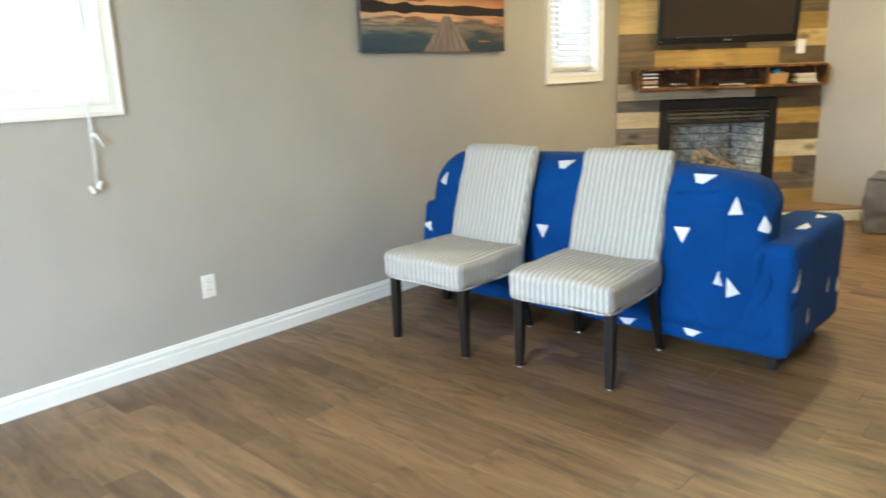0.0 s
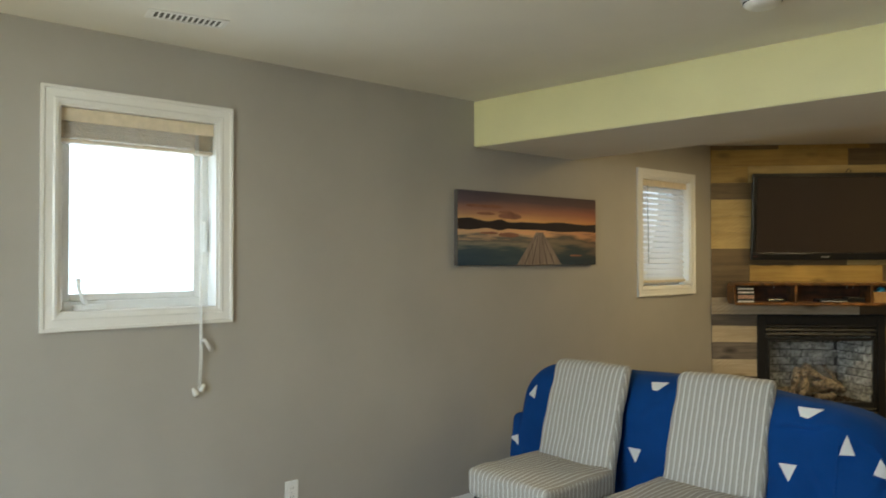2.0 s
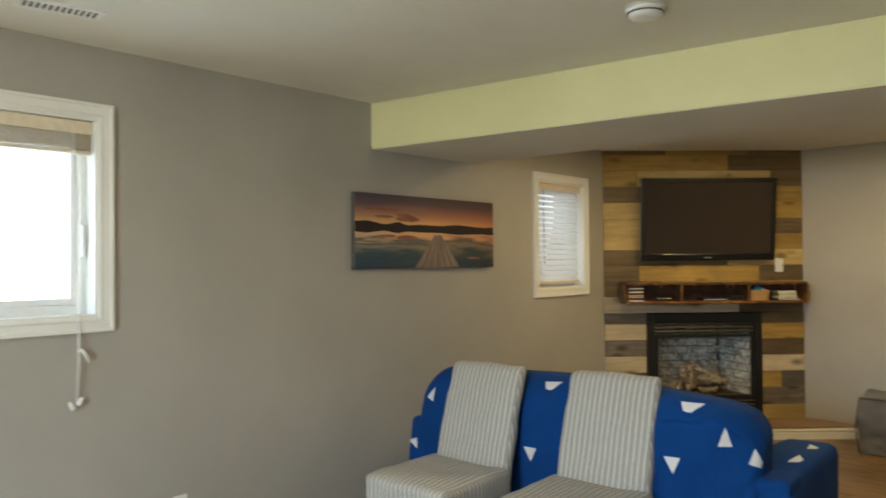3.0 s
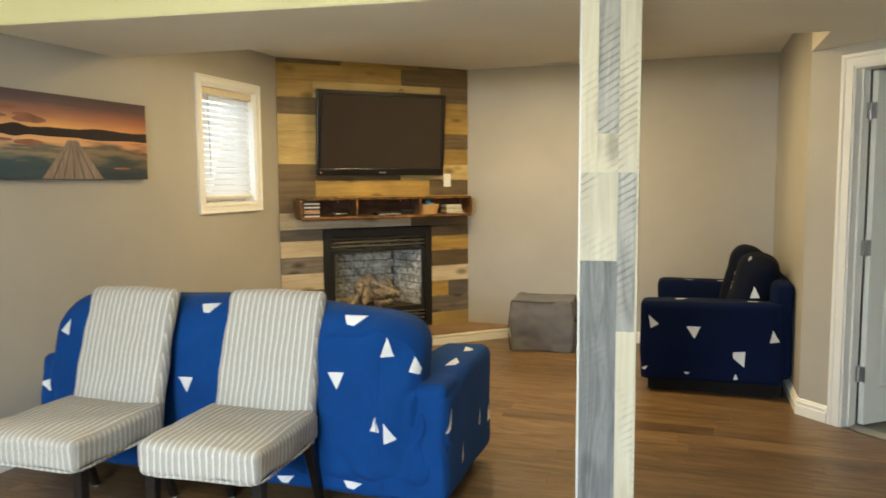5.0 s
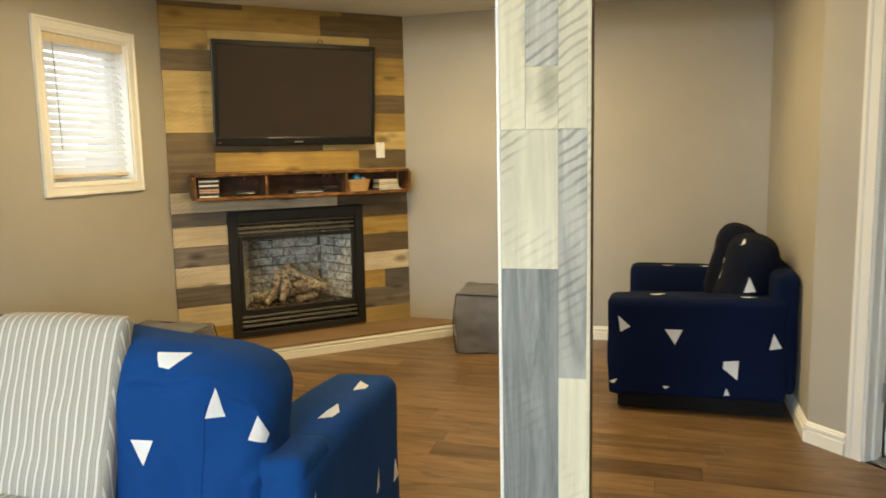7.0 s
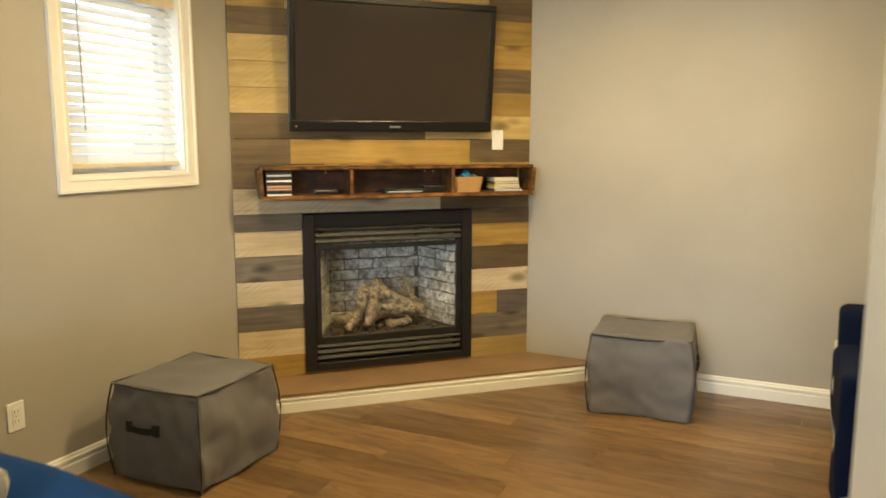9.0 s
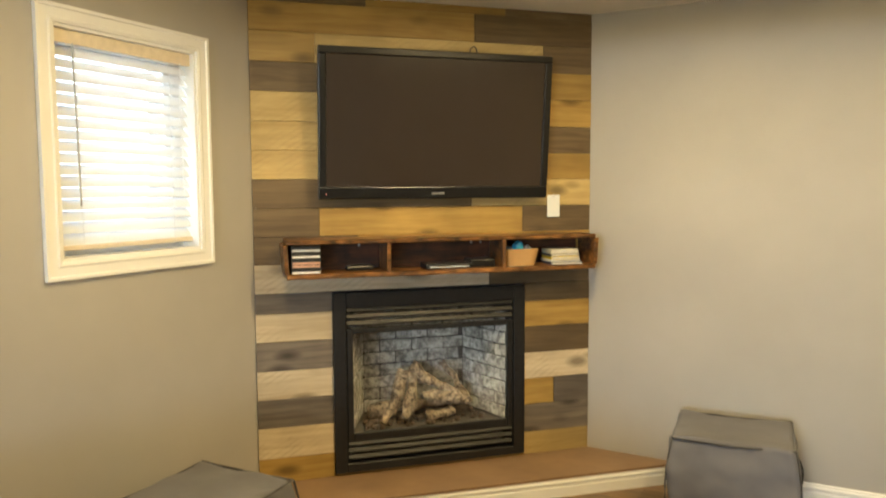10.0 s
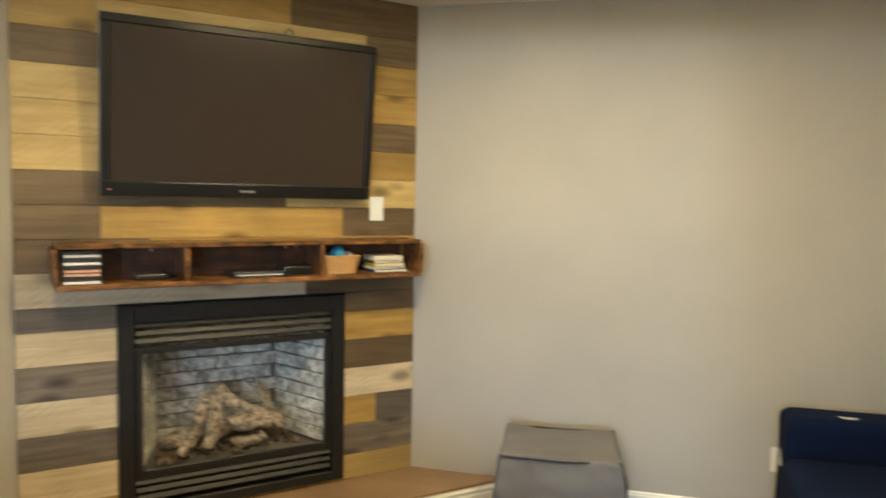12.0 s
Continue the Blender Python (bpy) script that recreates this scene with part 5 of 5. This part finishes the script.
for k in range(1, 6):
    u0, u1 = 0.385 + 0.33 * k / 6, 0.525 + 0.05 * k / 6
    part("print_joint", flat([(u0 - 0.003, 0.003), (u0 + 0.003, 0.003), (u1 + 0.0008, 0.46), (u1 - 0.0008, 0.46)], 0.0359), JOINT, pic)


# ---------------------------------------------------------------- small fixtures
def plate(m, label, kind):
    ob = thing("outlet" if kind == "outlet" else "light_switch", m, label, kind)
    part("plate", box(-0.036, -0.006, -0.058, 0.036, 0.0, 0.058, 0.003), PLASTIC, ob)
    if kind == "outlet":
        for z in (-0.02, 0.02):
            socket = part("socket", box(-0.017, -0.008, z - 0.015, 0.017, -0.005, z + 0.015, 0.003), TRIM, ob)
            bm = bmesh.new()
            for x, w in ((-0.007, 0.0012), (0.007, 0.0012)):
                box(x - w, -0.0084, z - 0.004, x + w, -0.0078, z + 0.006, bm=bm)
            part("slot", bm, DARK, socket)
    else:
        part("rocker", box(-0.016, -0.009, -0.033, 0.016, -0.005, 0.033, 0.002), TRIM, ob)
    part("screw", lathe([(0.003, 0), (0.002, 0.001)], 8), CHROME, ob).matrix_basis = pose(0, -0.0062, 0.048 if kind != "outlet" else 0, 90, 0, 0)
    return ob


WESTM = pose(0.0, 0, 0, 0, 0, 90)
plate(Matrix.Translation((0.0005, 1.417, 0.344)) @ WESTM, "white duplex wall outlet", "outlet")
plate(Matrix.Translation((0.0005, 4.03, 0.344)) @ WESTM, "white duplex wall outlet", "outlet")
plate(Matrix.Translation((3.01, YB - 0.0005, 0.32)), "white duplex wall outlet", "outlet")
plate(FPM @ Matrix.Translation((1.537, -0.0145, 1.43)), "white rocker switch on the pine boards", "switch")


VENTGAP = plain("shaded_duct", (0.13, 0.125, 0.115), 0.9)


def vent(m, w, d, label):
    ob = thing("ceiling_vent", m, label, "vent")
    bm = bmesh.new()
    for a in [(-w / 2, -d / 2, -0.006, w / 2, -d / 2 + 0.016, 0), (-w / 2, d / 2 - 0.016, -0.006, w / 2, d / 2, 0), (-w / 2, -d / 2 + 0.016, -0.006, -w / 2 + 0.016, d / 2 - 0.016, 0), (w / 2 - 0.016, -d / 2 + 0.016, -0.006, w / 2, d / 2 - 0.016, 0)]:
        box(*a, bm=bm)
    part("frame", bm, TRIM, ob)
    part("backing", box(-w / 2 + 0.016, -d / 2 + 0.016, -0.0012, w / 2 - 0.016, d / 2 - 0.016, -0.0005), VENTGAP, ob)
    n = int((w - 0.04) / 0.019)
    for k in range(n):
        x = -w / 2 + 0.022 + k * (w - 0.044) / (n - 1)
        part("slat", moved(box(-0.004, -d / 2 + 0.016, -0.0008, 0.004, d / 2 - 0.016, 0.0008), Matrix.Translation((x, 0, -0.0045)) @ Matrix.Rotation(radians(35), 4, "Y")), TRIM, ob)
    return ob


vent(Matrix.Translation((0.398, 0.74, H)) @ Matrix.Rotation(radians(80), 4, "Z"), 0.30, 0.11, "white slotted ceiling air vent")
vent(Matrix.Translation((2.10, 6.47, H)), 0.27, 0.10, "white slotted ceiling air vent")
det = thing("smoke_detector", Matrix.Translation((1.975, 2.235, H)), "round white smoke detector on the ceiling", "smoke detector")
part("base", lathe([(0.072, 0.0), (0.074, -0.010), (0.070, -0.018)], 32), PLASTIC, det, "", True)
part("cover", lathe([(0.066, -0.016), (0.064, -0.030), (0.052, -0.040), (0.034, -0.043), (0.002, -0.043)], 32), PLASTIC, det, "", True)
part("vent_ring", lathe([(0.0675, -0.0215), (0.0675, -0.0255), (0.064, -0.026), (0.064, -0.021)], 32), DARK, det)
for lx, ly, power in DOWNLIGHTS:
    dl = thing("recessed_light", Matrix.Translation((lx, ly, H)), "lit round recessed ceiling light", "ceiling light", "recessed ceiling lights")
    part("trim_ring", lathe([(0.085, 0.0), (0.086, -0.004), (0.078, -0.008), (0.066, -0.006), (0.064, 0.0)], 32), TRIM, dl, "", True)
    part("lens", lathe([(0.064, -0.002), (0.05, -0.004), (0.002, -0.005)], 32), LAMP, dl, "glowing frosted lens", True)

# ---------------------------------------------------------------- accent boards
ROWS_Z = [2.433, 2.395, 2.257, 2.119, 1.981, 1.843, 1.706, 1.570, 1.434, 1.298, 1.164, 1.026, 0.930, 0.793, 0.652, 0.512, 0.372, 0.222, 0.1]
M_, L_, D_, G_, W_ = PINE_M, PINE_L, PINE_D, PINE_G, PINE_W
BOARDS = [
    [(0, 0.55, D_), (0.55, 1.27, M_), (1.27, 9, D_)],
    [(0, 1.102, M_), (1.102, 9, D_)],
    [(0, 0.303, M_), (0.303, 1.478, L_), (1.478, 9, D_)],
    [(0, 0.80, D_), (0.80, 9, M_)],
    [(0, 0.70, L_), (0.70, 9, M_)],
    [(0, 0.95, L_), (0.95, 9, D_)],
    [(0, 0.62, L_), (0.62, 9, M_)],
    [(0, 1.086, D_), (1.086, 9, L_)],
    [(0, 0.31, D_), (0.31, 1.366, M_), (1.366, 9, D_)],
    [(0, 0.50, D_), (0.50, 9, M_)],
    [(0, 1.18, W_), (1.18, 9, D_)],
    [(0, 0.366, G_), (1.372, 9, D_)],
    [(0, 0.366, W_), (1.372, 9, M_)],
    [(0, 0.366, G_), (1.372, 9, D_)],
    [(0, 0.366, W_), (1.372, 9, W_)],
    [(0, 0.366, G_), (1.372, 1.55, M_), (1.55, 9, G_)],
    [(0, 0.366, W_), (1.372, 9, G_)],
    [(0, 0.366, M_), (0.366, 1.372, M_), (1.372, 9, L_)],
]
for i, row in enumerate(BOARDS):
    hi, lo = ROWS_Z[i], ROWS_Z[i + 1]
    for s0, s1, mt in row:
        s1 = min(s1, FPL)
        top = hi
        if i == 17 and s0 == 0.366:
            top = FZ0
        elif s1 - s0 > 0.9 and hi < 1.03:
            continue
        proud = random.uniform(0.006, 0.012)
        bm = box(-(s1 - s0) / 2 + 0.0006, -proud, -(top - lo) / 2 + 0.0006, (s1 - s0) / 2 - 0.0006, 0.02, (top - lo) / 2 - 0.0006, 0.0015, 1)
        ob = part("board", bm, mt, ACCENT)
        ob.location = ((s0 + s1) / 2, 0, (top + lo) / 2)

# ---------------------------------------------------------------- floor planks
PLW, PLL = 0.150, 1.22
full = {}


def plank_mesh(x0, x1a, x1b, y0, y1):
    b = prism([(x0, y0 + 0.0003), (x1a, y0 + 0.0003), (x1b, y1 - 0.0003), (x0, y1 - 0.0003)], -0.008, 0.0)
    bmesh.ops.bevel(b, geom=[e for e in b.edges if all(v.co.z > -0.001 for v in e.verts)], offset=0.0006, segments=1, affect="EDGES")
    bmesh.ops.recalc_face_normals(b, faces=b.faces)
    me = bpy.data.meshes.new("plank")
    b.to_mesh(me)
    b.free()
    me.materials.append(FLOOR)
    return me


rp = random.Random(5)


def edge_x(y):
    return RX + 0.02 if y > 4.835 else min(RX + 0.03 + (4.835 - y), DEND.x + 0.02)


y = -2.2
row = 0
while y < YB:
    y1 = min(y + PLW, YB + 0.02)
    x = -0.02 - rp.uniform(0.1, 1.1)
    while x < edge_x((y + y1) / 2):
        xa, xb = max(x, -0.02), x + PLL - 0.0012
        ea, eb = edge_x(y), edge_x(y1)
        if xb < min(ea, eb) and xa == x and abs(y1 - y - PLW) < 1e-6:
            if "p" not in full:
                full["p"] = plank_mesh(-PLL / 2, PLL / 2 - 0.0012, PLL / 2 - 0.0012, -PLW / 2, PLW / 2)
            ob = new("plank", full["p"])
            ob.location = (x + PLL / 2, (y + y1) / 2, 0)
        else:
            cx, cy = (xa + min(xb, ea)) / 2, (y + y1) / 2
            if min(xb, max(ea, eb)) - xa < 0.02:
                break
            ob = new("plank", plank_mesh(xa - cx, max(min(xb, ea), xa + 0.01) - cx, max(min(xb, eb), xa + 0.01) - cx, y - cy, y1 - cy))
            ob.location = (cx, cy, 0)
        ob.parent = FLOOR_OB
        x += PLL
    y += PLW
    row += 1
